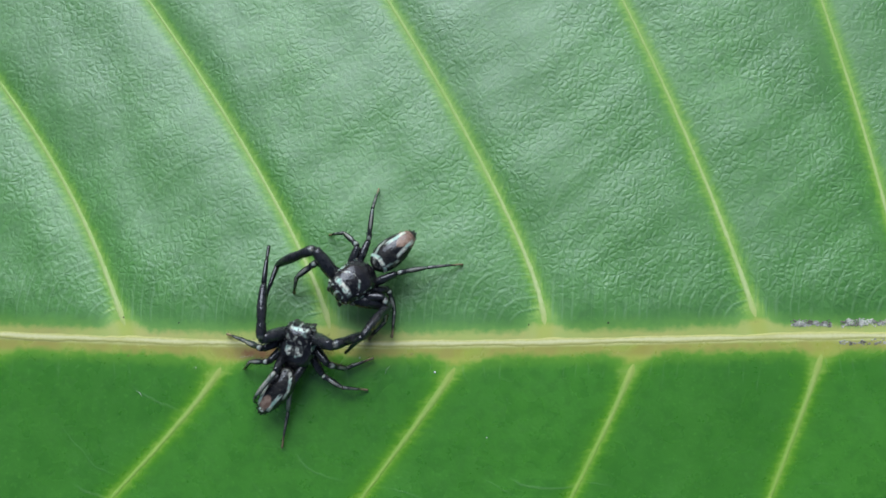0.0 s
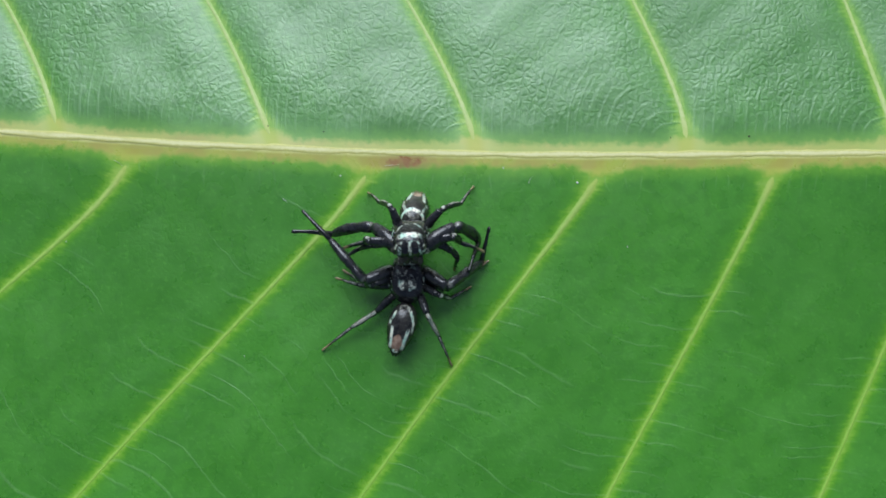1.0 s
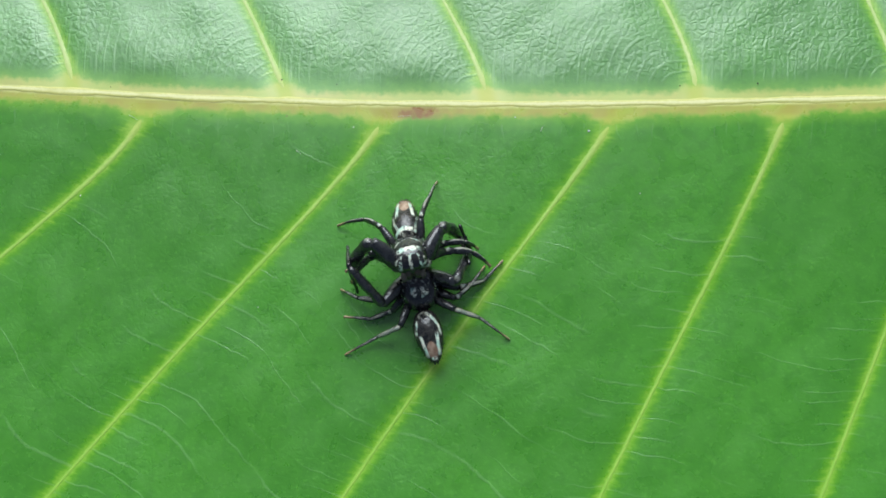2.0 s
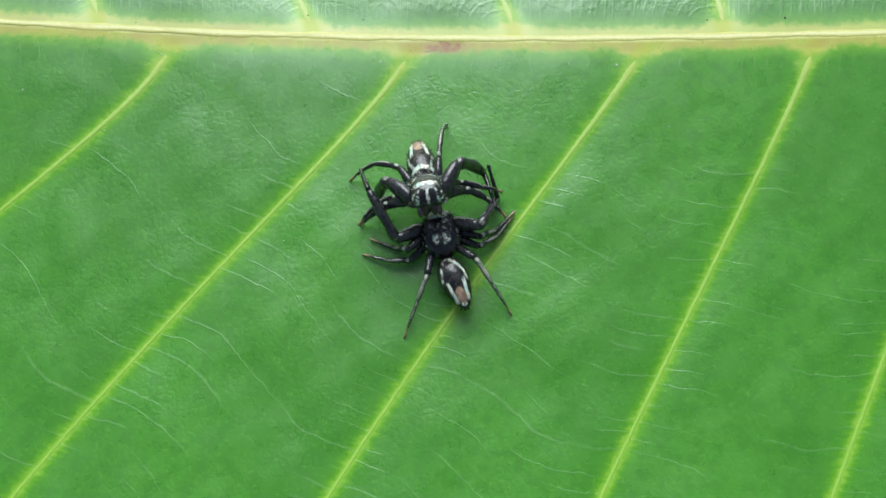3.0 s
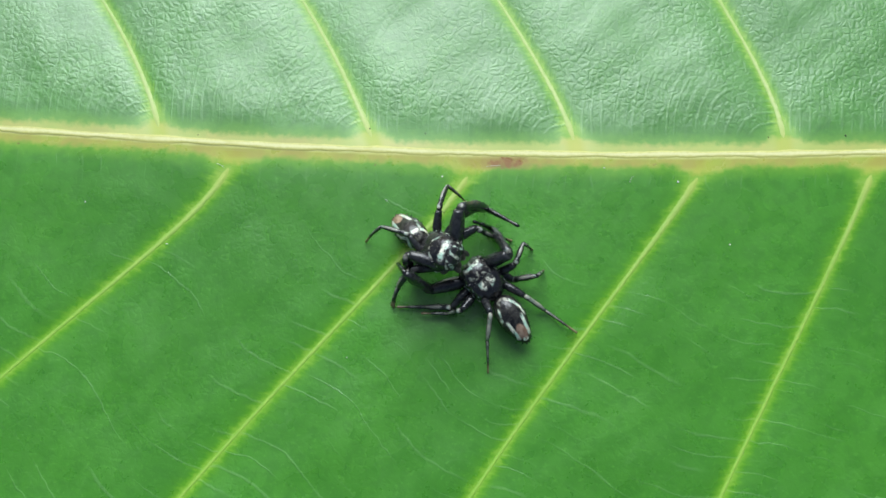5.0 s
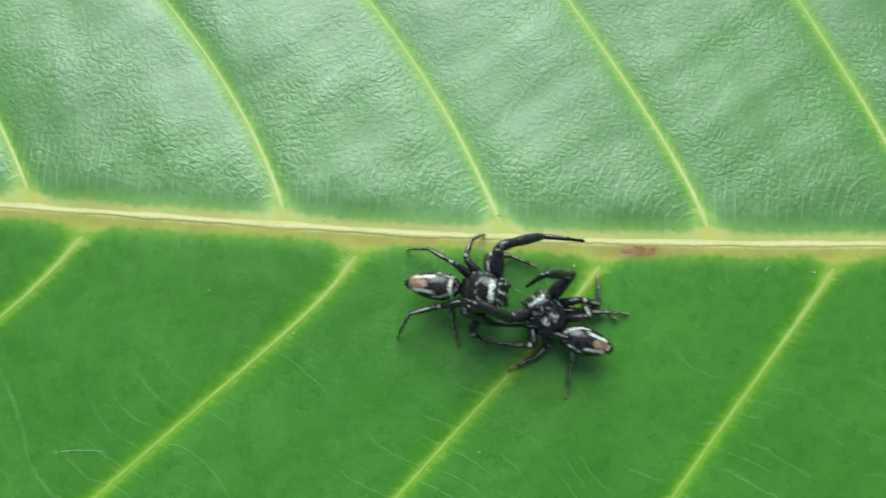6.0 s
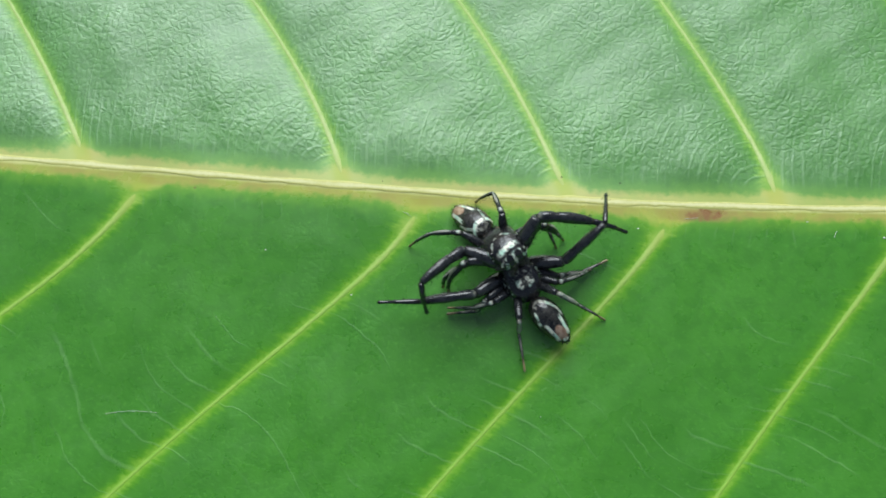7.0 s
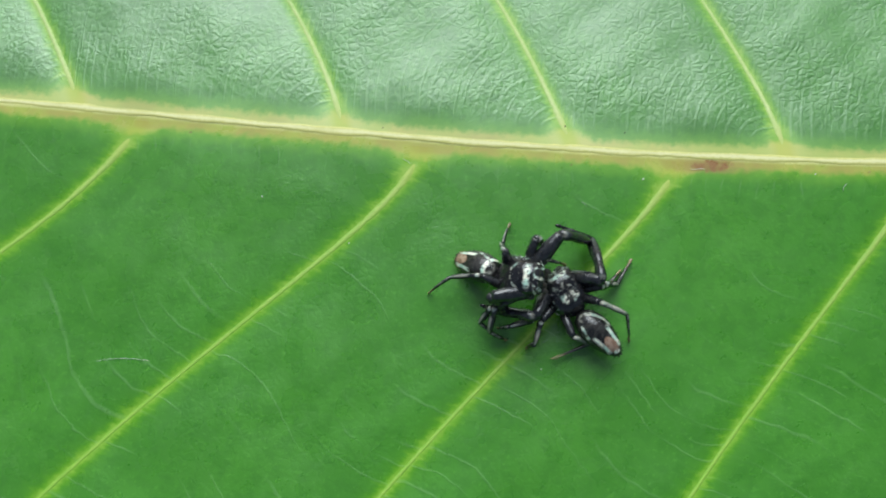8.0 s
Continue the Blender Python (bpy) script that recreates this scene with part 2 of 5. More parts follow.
    return m.done(Base_Color=col, Roughness=rough, Normal=nrm, Specular_IOR_Level=m.ramp(vein, 0.2, 0.9, 0.5, 1.0), Coat_Weight=m.math("MULTIPLY", m.ramp(vein, 0.2, 0.9, 0.4, 1.0), m.ramp(side, -0.5, 0.5, 0.18, 1.0)), Coat_Roughness=m.ramp(side, -0.5, 0.5, 0.29, 0.50), Coat_Normal=nrm)


def vein_material(name, pale, edge, root, band, grain):
    """Fibrous vein skin, pale along its crown; its flanks and its root pass into the blade and the band beside it."""
    m = Nodes(name)
    p = m.place()
    crown = m.math("ADD", m.attr("crown"), m.math("MULTIPLY", m.math("SUBTRACT", m.noise(p, 3200, 3), 0.5), grain))
    core = m.mix(m.math("MULTIPLY", m.attr("root"), 0.9), pale, root)
    flank = m.mix(m.math("MULTIPLY", m.attr("root"), 0.4), edge, root)
    col = m.mix(m.ramp(crown, 0.20, 0.95), flank, core)
    col = m.mix(m.ramp(m.noise(p, 240, 3), 0.48, 0.72, 0.0, 0.5), col, flank)
    col = m.mix(m.attr("merge"), col, band)
    nrm = m.bump(m.noise(p, 2500, 3), 0.00003, 0.6)
    return m.done(Base_Color=col, Roughness=0.55, Specular_IOR_Level=0.4, Normal=nrm)


def ground_material():
    m = Nodes("forest_floor")
    p = m.place()
    col = m.mix(m.ramp(m.noise(p, 6, 5), 0.35, 0.7), (0.03, 0.045, 0.014), (0.06, 0.045, 0.025))
    return m.done(Base_Color=col, Roughness=0.9, Normal=m.bump(m.noise(p, 40, 4), 0.02, 0.8))


LEAF = leaf_material()
RIDGE = vein_material("midrib_ridge", (0.78, 0.76, 0.38), (0.58, 0.57, 0.17), (0.78, 0.76, 0.38), (0.5, 0.5, 0.12), 0.7)
VEIN = vein_material("side_vein_cord", (0.29, 0.50, 0.072), (0.19, 0.43, 0.036), (0.50, 0.61, 0.18), (0.42, 0.54, 0.095), 1.2)
# paler copy of the vein: the upper half's sheen is put into its colour
VEIN_PALE = vein_material("upper_vein_cord", (0.40, 0.56, 0.15), (0.27, 0.49, 0.075), (0.64, 0.71, 0.34), (0.46, 0.55, 0.12), 1.2)
GROUND = ground_material()


# ---- the leaf ----
def mesh_object(name, bm, material, parent=None, label="", smooth=True):
    me = bpy.data.meshes.new(name)
    bm.to_mesh(me)
    bm.free()
    if smooth:
        me.shade_smooth()
    me.materials.append(material)
    ob = new(name, me)
    if parent is not None:
        ob.parent = parent
    if label:
        tagged(ob, label)
    return ob


def part(name, bm, material, parent, label="", smooth=True):
    return mesh_object(name, bm, material, parent, label, smooth)


def rib_y(x):
    """The line of the midrib, in mm."""
    near = np.clip(x, -52, 46)
    return 0.5718 + -0.018361 * near + 0.0010168 * near ** 2 + -2.140e-06 * near ** 3 + -1.671e-07 * near ** 4 + 0.03 * (x - near)


def base_y(x):
    return 0.15 + 0.0009 * (x - 8) ** 2


def blade_z(x, y):
    """Both halves droop from the midrib; the lower one flattens out."""
    s = y - rib_y(x)
    return 0.7 * np.where(s > 0, np.where(s < 30, -0.130 * s + 0.0017 * s * s, -2.37 - 0.028 * (s - 30)) * (0.85 - 0.13 * np.clip((-x - 8) / 20, 0, 1) + 0.20 * np.exp(-((x + 6) / 17) ** 2)), -1.6 * (1 - np.exp(np.minimum(s, 0) / 13)) + curl(s) / 0.7)


# side veins: x at the midrib, slope, bend, and a hook near the midrib
UPPER = [(-90, -0.42, -0.012, -0.2), (-74, -0.42, -0.012, -0.2), (-58, -0.42, -0.012, -0.2), (-42.50, -0.4832, -0.01014, -0.12), (-24.12, -0.3490, -0.01572, -0.51),
         (-9.34, -0.3050, -0.01370, 0.43), (6.49, -0.4780, -0.00500, -1.20), (21.76, -0.3969, -0.00373, -1.73), (35.10, -0.2549, -0.00348, -0.14), (45.40, -0.1076, -0.00308, 0.03),
         (56, -0.1, -0.003, 0), (68, -0.1, -0.003, 0), (80, -0.1, -0.003, 0)]
LOWER = [(-92, 0.8, -0.004, -0.5), (-75, 0.8, -0.004, -0.5), (-56, 0.8, -0.004, -0.5), (-37.62, 0.7661, -0.02000, -0.80), (-15.94, 1.2127, 0.00530, -3.44),
         (-0.06, 0.9861, 0.00312, -1.86), (15.54, 0.8262, 0.00291, -0.91), (27.48, 0.5501, 0.00030, -0.85), (39.94, 0.4242, -0.00071, -0.55),
         (51, 0.38, -0.001, 0), (63, 0.34, -0.001, 0), (76, 0.3, -0.001, 0)]


def curl(s):
    """Rise of the lower half towards its outer edge, in mm."""
    return 0.0022 * np.maximum(-s - 13, 0) ** 2


def vein_x(v, s):
    x = v[0] + v[1] * s + v[2] * s * s + v[3] * np.exp(-np.abs(s) / 3)
    return x - (x + 1) * curl(s) / 54


def vein_fields(x, y):
    """For points of the blade: the gap to the nearest side vein, the way from the midrib, and the radius about the next junction."""
    s = y - base_y(x)
    gap = np.full(x.shape, 99.0)
    arc = np.full(x.shape, 20.0)
    turn = np.zeros(x.shape)
    best = np.full(x.shape, 999.0)
    for veins, half in ((UPPER, s > 0), (LOWER, s <= 0)):
        for v in veins:
            vx = vein_x(v, s)
            slope = v[1] + 2 * v[2] * s
            gap = np.where(half, np.minimum(gap, np.abs(x - vx) / np.sqrt(1 + slope * slope)), gap)
            ahead = vx - x
            nearer = half & (ahead > 0) & (ahead < best)
            best = np.where(nearer, ahead, best)
            reach = (np.abs(x - v[0] - v[3]) ** 3 + np.abs(s) ** 3) ** (1 / 3)
            if veins is LOWER:
                continue
            arc = np.where(nearer, reach, arc)
            turn = np.where(nearer, np.arctan2(np.abs(s), (v[0] + v[3]) - x), turn)
    # below the midrib the veinlets run from each side vein down to the next, steepest half-way
    low = s <= 0
    for a, b in zip(LOWER, LOWER[1:]):
        xl, xr = vein_x(a, s), vein_x(b, s)
        inside = low & (x >= xl) & (x < xr)
        f = (x - xl) / np.maximum(xr - xl, 0.1)
        fall = np.clip(1.0 - (x - 4) / 50, 0.4, 1.1) * (xr - xl) * (0.40 * f - 0.03 * np.sin(math.tau * f))
        arc = np.where(inside, s + fall + 40 + 3.7 * a[0], arc)
        turn = np.where(inside, f, turn)
    return gap, s, arc, turn


def leaf_width(x):
    return 58 * np.sqrt(np.clip(1 - (np.abs(x + 5) / 150) ** 2.2, 0.0004, 1))


def relief(x, y, gap, s):
    """Blade height in mm with sunken veins, pillows between them and broad waves."""
    w = leaf_width(x)
    z = blade_z(x, y)
    pillow = 1 - np.exp(-(gap / 1.6) ** 1.5)
    trough = np.exp(-((np.abs(s - 0.1) / 1.2) ** 2))
    far_low = np.clip((-s - 5) / 14, 0, 1)
    wave = np.where(s > 0, 0.62, 0.15 + 0.35 * far_low) * (0.16 * np.sin(x * 0.31 + 0.4 * y) * np.sin(y * 0.27 + 1.3) + 0.11 * np.sin(x * 0.83 + 1 + 0.9 * np.sin(0.21 * y)) * np.sin(0.61 * y + 0.21 * x)
                                                        + 0.05 * np.sin(1.55 * x - 0.7 * y) * np.sin(1.2 * y + 0.5 * x + np.sin(0.4 * x)))
    height = np.where(s > 0.4, 0.40, 0.30 * (0.22 + 0.45 * far_low))
    spread = np.clip(1.2 - np.abs(s) / w, 0, 1) * (1 - np.exp(-(s / 2.5) ** 2))
    return z + (height + wave) * pillow * spread - 0.04 * trough


def build_leaf():
    xs = np.concatenate([np.arange(-153, -52, 3.0), np.arange(-52, 52, 0.22), np.arange(52, 144.1, 3.0)])
    us = np.concatenate([np.arange(-58, -36, 2.0), np.arange(-36, 30, 0.22), np.arange(30, 58.1, 2.0)])
    X, U = np.meshgrid(xs, us)
    narrow = np.clip(leaf_width(X) / 58, 0.02, 1)
    soft = np.where(np.abs(X) < 60, 1.0, narrow / np.clip(leaf_width(np.sign(X) * 60) / 58, 0.02, 1))
    Y = base_y(X) + U * soft
    gap, s, arc, turn = vein_fields(X, Y)
    Z = relief(X, Y, gap, s)
    ny, nx = X.shape
    co = np.stack([X, Y, Z], -1).reshape(-1, 3) * MM
    idx = np.arange(nx * ny).reshape(ny, nx)
    quads = np.stack([idx[:-1, :-1], idx[:-1, 1:], idx[1:, 1:], idx[1:, :-1]], -1).reshape(-1, 4)
    me = bpy.data.meshes.new("blade")
    me.vertices.add(len(co))
    me.vertices.foreach_set("co", co.ravel())
    me.loops.add(quads.size)
    me.loops.foreach_set("vertex_index", quads.ravel())
    me.polygons.add(len(quads))
    me.polygons.foreach_set("loop_start", np.arange(0, quads.size, 4))
    me.update(calc_edges=True)
    me.shade_smooth()
    for name, values in (("vein_gap", gap), ("rib_gap", s - (rib_y(X) - base_y(X)) + 0.1), ("arc", arc), ("turn", turn), ("side", np.tanh((Y - rib_y(X)) / 0.5))):
        a = me.attributes.new(name, "FLOAT", "POINT")
        a.data.foreach_set("value", values.ravel().astype(np.float32))
    me.materials.append(LEAF)
    leaf = tagged(new("leaf"), "large glossy green leaf with pale midrib and side veins", "leaf")
    blade = new("blade", me)
    blade.parent = leaf
    sol = blade.modifiers.new("thickness", "SOLIDIFY")
    sol.thickness, sol.offset = 0.35 * MM, -1
    return leaf


def surface(x, y):
    """Height of the blade in mm at one place."""
    xa, ya = np.array([float(x)]), np.array([float(y)])
    gap, s = vein_fields(xa, ya)[:2]
    return float(relief(xa, ya, gap, s)[0])


def cord(name, pts, radii, sink, material, parent, label="", roots=None, merges=None):
    """A low rounded cord along points in mm, lying on the blade."""
    bm = bmesh.new()
    root, crown, merge = (bm.verts.layers.float.new(k) for k in ("root", "crown", "merge"))
    rings = []
    n = len(pts)
    for i in range(n):
        a, b = pts[max(i - 1, 0)], pts[min(i + 1, n - 1)]
        along = Vector(b) - Vector(a)
        across = along.cross(Vector((0, 0, 1))).normalized()
        ring = []
        for k in range(9):
            f = k / 4 - 1
            q = Vector(pts[i]) - across * radii[i] * 1.25 * f + Vector((0, 0, 1)) * (radii[i] * 0.5 * (1 + math.cos(math.pi * f)) * sink + 0.012 - 0.03 * f ** 6)
            ring.append(bm.verts.new(q * MM))
            ring[-1][root] = roots[i] if roots else 0.0
            ring[-1][merge] = merges[i] if merges else 0.0
            ring[-1][crown] = 1 - abs(f)
        rings.append(ring)
    for r0, r1 in zip(rings, rings[1:]):
        for k in range(8):
            bm.faces.new((r0[k], r0[k + 1], r1[k + 1], r1[k]))
    return part(name, bm, material, parent, label)


def build_veins(leaf):
    rnd = random.Random(4)
    pts, rad = [], []
    for x in np.arange(-110, 100, 0.6):
        y = float(rib_y(x)) + 0.03 * math.sin(x * 0.9) * math.sin(x * 0.37 + 1)
        pts.append((x, y, surface(x, y)))
        rad.append(0.20 + 0.03 * rnd.uniform(-1, 1) + 0.03 * math.sin(0.7 * x))
    cord("midrib", pts, rad, 0.035, RIDGE, leaf, "cream raised line of the midrib")
    for veins, sign in ((UPPER, 1), (LOWER, -1)):
        ways = np.arange(1.0, 44, 0.4)
        for v in veins:
            pts, rad = [], []
            for d in ways:
                s = sign * d
                x = float(vein_x(v, s))
                y = float(base_y(x)) + s
                jig = rnd.uniform(-0.015, 0.015)
                pts.append((x + jig, y, surface(x, y) - 0.07 * math.exp(-(d - ways[0]) / 0.6)))
                rad.append((0.138 - 0.0010 * d + 0.20 * math.exp(-d / 3.5)) * rnd.uniform(0.85, 1.15) * min(1, 0.6 + 0.25 * d))
            cord("side_vein", pts, rad, 0.10, VEIN_PALE if sign > 0 else VEIN, leaf, "", [math.exp(-d / (11 if sign > 0 else 6)) for d in ways], [max(0.0, min(1.0, 1.3 - 0.40 * d)) for d in ways])


def build_stem(leaf):
    bm = bmesh.new()
    rings = []
    for i in range(13):
        f = i / 12
        c = Vector((-112 - 30 * math.sin(f * 1.5), 14, -2 - 398 * f ** 1.6))
        ring = [bm.verts.new((c + Vector((math.cos(a) * (2.2 + f * 2), math.sin(a) * (2.2 + f * 2), 0))) * MM) for a in [k * math.tau / 12 for k in range(12)]]
        rings.append(ring)
    for r0, r1 in zip(rings, rings[1:]):
        for k in range(12):
            bm.faces.new((r0[k], r0[(k + 1) % 12], r1[(k + 1) % 12], r1[k]))
    part("stem", bm, VEIN, leaf, "green leaf stalk")


def build_ground():
    bm = bmesh.new()
    bmesh.ops.create_grid(bm, x_segments=40, y_segments=40, size=60)
    for v in bm.verts:
        v.co.z = -0.40 + 0.01 * noise.noise(v.co * 0.7) * (abs(v.co.x) + abs(v.co.y) > 4)
    tagged(mesh_object("ground", bm, GROUND), "dark shaded forest floor far below the leaf", "ground", kind="structure")


leaf = build_leaf()
build_veins(leaf)
build_stem(leaf)
build_ground()


# ---- spiders ----
def band(m, value, low, high, soft):
    """1 between low and high, with soft edges."""
    return m.math("MULTIPLY", m.ramp(value, low - soft, low + soft), m.ramp(value, high - soft, high + soft, 1.0, 0.0))


def oval(m, x, y, cx, cy, rx, ry):
    """Distance from an oval's centre, 1 on its rim; all in mm."""
    a = m.math("DIVIDE", m.math("SUBTRACT", x, cx), rx)
    b = m.math("DIVIDE", m.math("SUBTRACT", y, cy), ry)
    return m.math("SQRT", m.math("ADD", m.math("MULTIPLY", a, a), m.math("MULTIPLY", b, b)))


def any_of(m, *masks):
    out = masks[0]
    for other in masks[1:]:
        out = m.math("MAXIMUM", out, other)
    return out


def axes_mm(m):
    p = m.place()
    x, y, z = m.split(p)
    x, y, z = (m.math("MULTIPLY", v, 1000.0) for v in (x, y, z))
    return p, x, m.math("ABSOLUTE", x), y, z


def shell_finish(m, p, col, white, dark_rough=0.12, grey=0.12):
    """Black cuticle with fine hair relief; white scales are matt, a faint blue-green sheen mixed into their colour."""
    fleck = m.noise(p, 9000, 2)
    # glints on the cuticle and light hairs, painted as pale grey specks
    speck = m.ramp(m.noise(p, 6500, 2), 0.62, 0.74, 0.0, grey)
    col = m.mix(speck, col, (0.26, 0.27, 0.24))
    px, py, pz = m.split(p)
    fibre = m.noise(m.join(m.math("MULTIPLY", px, 2.6), py, m.math("MULTIPLY", pz, 1.5)), 2600, 3)
    scales = m.math("MULTIPLY", white, m.ramp(fibre, 0.32, 0.50, 0.10, 1.0))
    tint = m.mix(m.ramp(m.noise(p, 1500, 2), 0.40, 0.65), (0.90, 0.89, 0.72), (0.52, 0.74, 0.60))
    col = m.mix(scales, col, tint)
    rough = m.ramp(scales, 0.0, 1.0, dark_rough, 0.5)
    nrm = m.bump(m.math("ADD", m.noise(p, 1900, 3), m.math("MULTIPLY", fleck, 0.15)), 0.00007, 0.8)
    return m.done(Base_Color=col, Roughness=rough, Normal=nrm, Specular_IOR_Level=0.6)


def prosoma_material(name, white_faced):
    m = Nodes(name)
    p, x, ax, y, z = axes_mm(m)
    base = m.mix(m.ramp(m.noise(p, 1300, 3), 0.35, 0.7), (0.008, 0.008, 0.009), (0.020, 0.019, 0.020))
    streak = m.noise(p, 3000, 3, 0.6)
    ragged = m.math("MULTIPLY", m.math("SUBTRACT", m.noise(p, 2200, 2), 0.5), 0.35)
    yr, axr = m.math("ADD", y, ragged), m.math("ADD", ax, ragged)
    flank = m.math("MULTIPLY", band(m, ax, 1.05, 1.3, 0.06), m.math("MULTIPLY", band(m, y, -1.2, 0.6, 0.1), m.ramp(streak, 0.52, 0.60, 0.0, 0.8)))
    dust = m.math("MULTIPLY", band(m, y, -0.3, 1.1, 0.2), m.ramp(m.noise(p, 5200, 2), 0.62, 0.72, 0.0, 0.22))
    rim = m.math("MULTIPLY", m.math("MULTIPLY", m.ramp(y, 1.12, 1.26), m.ramp(oval(m, ax, y, 0.33, 1.40, 0.25, 0.24), 0.8, 1.1)), m.math("MULTIPLY", m.ramp(streak, 0.42, 0.54, 0.0, 0.9), m.ramp(z, -0.30, 0.15)))
    if white_faced:
        bar = m.math("MULTIPLY", band(m, yr, 0.60, 0.96, 0.09), m.math("MULTIPLY", m.ramp(axr, 0.50, 0.85, 1.0, 0.0), m.ramp(streak, 0.30, 0.44)))
        arch = m.math("MULTIPLY", band(m, oval(m, ax, yr, 0.0, 0.55, 0.95, 0.95), 0.86, 1.0, 0.05), m.math("MULTIPLY", m.ramp(y, 0.4, 0.1), m.ramp(streak, 0.44, 0.56, 0.0, 0.5)))
        white = any_of(m, bar, arch, rim, flank, dust)
    else:
        bar = m.math("MULTIPLY", band(m, yr, 0.98, 1.18, 0.07), m.math("MULTIPLY", m.ramp(axr, 0.48, 0.80, 1.0, 0.0), m.ramp(streak, 0.32, 0.46)))
        lobes = m.math("MULTIPLY", m.ramp(oval(m, axr, yr, 0.26, -0.42, 0.36, 0.34), 0.6, 1.2, 1.0, 0.0), m.ramp(streak, 0.43, 0.55, 0.05, 0.95))
        # grey gloss of the eye area, painted into the scale mask as faint streaks
        grey = m.math("MULTIPLY", m.ramp(oval(m, ax, yr, 0.0, 0.35, 0.80, 0.75), 0.7, 1.1, 1.0, 0.0), m.ramp(streak, 0.50, 0.62, 0.0, 0.30))
        white = any_of(m, bar, lobes, grey, m.math("MULTIPLY", rim, 0.5), m.math("MULTIPLY", flank, 0.7), dust)
    return shell_finish(m, p, base, white, 0.12)


def abdomen_material(name, stretched):
    m = Nodes(name)
    p, x, ax, y, z = axes_mm(m)
    base = m.mix(m.ramp(m.noise(p, 1500, 3), 0.35, 0.7), (0.008, 0.008, 0.008), (0.034, 0.032, 0.027))
    base = m.mix(m.ramp(m.noise(p, 4200, 3), 0.52, 0.72, 0.0, 0.4), base, (0.10, 0.098, 0.082))
    wavy = m.math("MULTIPLY", m.math("SUBTRACT", m.noise(p, 1500, 3), 0.5), 0.34)
    rim = m.math("ADD", oval(m, ax, y, 0.0, -1.75, 0.96, 1.70), wavy)
    broken = m.ramp(m.noise(p, 1000, 2), 0.36, 0.50)
    # a pale line round the front and the flanks
    edge = m.math("MULTIPLY", band(m, rim, 0.77, 0.90, 0.05), m.math("MULTIPLY", m.ramp(y, -2.1, -1.5), m.math("MULTIPLY", broken, m.ramp(ax, 0.10, 0.35, 0.5, 1.0))))
    # bold pale streaks that close in on a brown rear patch, a white dot before the dark tip
    patch = m.ramp(m.math("ADD", oval(m, ax, y, 0.0, -2.80, 0.40, 0.66), wavy), 0.80, 1.0, 1.0, 0.0)
    lean = m.math("ADD", m.math("SUBTRACT", ax, m.math("MULTIPLY", m.math("ADD", y, 3.2), 0.10)), m.math("MULTIPLY", wavy, 0.5))
    bracket = m.math("MULTIPLY", band(m, lean, 0.31, 0.51, 0.05), band(m, m.math("ADD", y, wavy), -3.2, -1.75, 0.12))
    dot = m.ramp(oval(m, ax, y, 0.0, -3.36, 0.22, 0.15), 0.7, 1.1, 1.0, 0.0)
    white = any_of(m, edge, bracket, dot)
    if not stretched:
        bow = m.math("ADD", m.math("ADD", y, wavy), m.math("MULTIPLY", m.math("MULTIPLY", ax, ax), -0.45))
        front = m.math("MULTIPLY", band(m, bow, -0.86, -0.62, 0.06), m.ramp(ax, 0.82, 0.95, 1.0, 0.0))
        white = any_of(m, m.math("MULTIPLY", edge, 0.6), m.math("MULTIPLY", bracket, 0.9), front)
        patch = any_of(m, patch, m.ramp(y, -3.0, -2.7, 0.9, 0.0))
    brown = m.mix(m.ramp(m.noise(p, 2500, 3), 0.35, 0.7), (0.24, 0.14, 0.09), (0.46, 0.32, 0.23))
    col = m.mix(m.math("MULTIPLY", patch, m.ramp(y, -3.55, -3.42)), base, brown)
    return shell_finish(m, p, col, white, 0.24, 0.2)


def leg_material(name, kind):
    """kind 0: black femur, 1: tibia with a pale knee, 2: foot that fades to brown, 3: black tibia of the front pair."""
    m = Nodes(name)
    p = m.place()
    t = m.attr("along")
    side = m.attr("crown")
    base = m.mix(m.ramp(m.noise(p, 2200, 2), 0.35, 0.7), (0.012, 0.013, 0.014), (0.030, 0.031, 0.033))
    if kind == 0:
        white = m.math("MULTIPLY", band(m, t, 0.86, 0.97, 0.03), m.math("MULTIPLY", m.ramp(side, 0.55, 0.9), m.ramp(m.noise(p, 900, 1), 0.50, 0.58, 0.0, 0.8)))
    elif kind == 1:
        white = any_of(m, m.math("MULTIPLY", band(m, t, 0.02, 0.13, 0.04), m.ramp(side, 0.45, 0.85, 0.0, 0.55)),
                       m.math("MULTIPLY", m.ramp(side, 0.75, 0.98, 0.0, 0.30), m.ramp(t, 0.25, 0.45)))
    elif kind == 3:
        white = m.math("MULTIPLY", band(m, t, -0.1, 0.03, 0.03), m.ramp(side, 0.4, 0.9, 0.0, 0.2))
    else:
        base = m.mix(m.ramp(t, 0.55, 0.85), base, (0.28, 0.21, 0.11))
        white = m.math("MULTIPLY", m.ramp(side, 0.6, 0.95, 0.0, 0.2), m.ramp(t, 0.4, 0.7, 1.0, 0.0))
    return shell_finish(m, p, base, white, 0.20 if kind in (0, 3) else 0.26, 0.03)


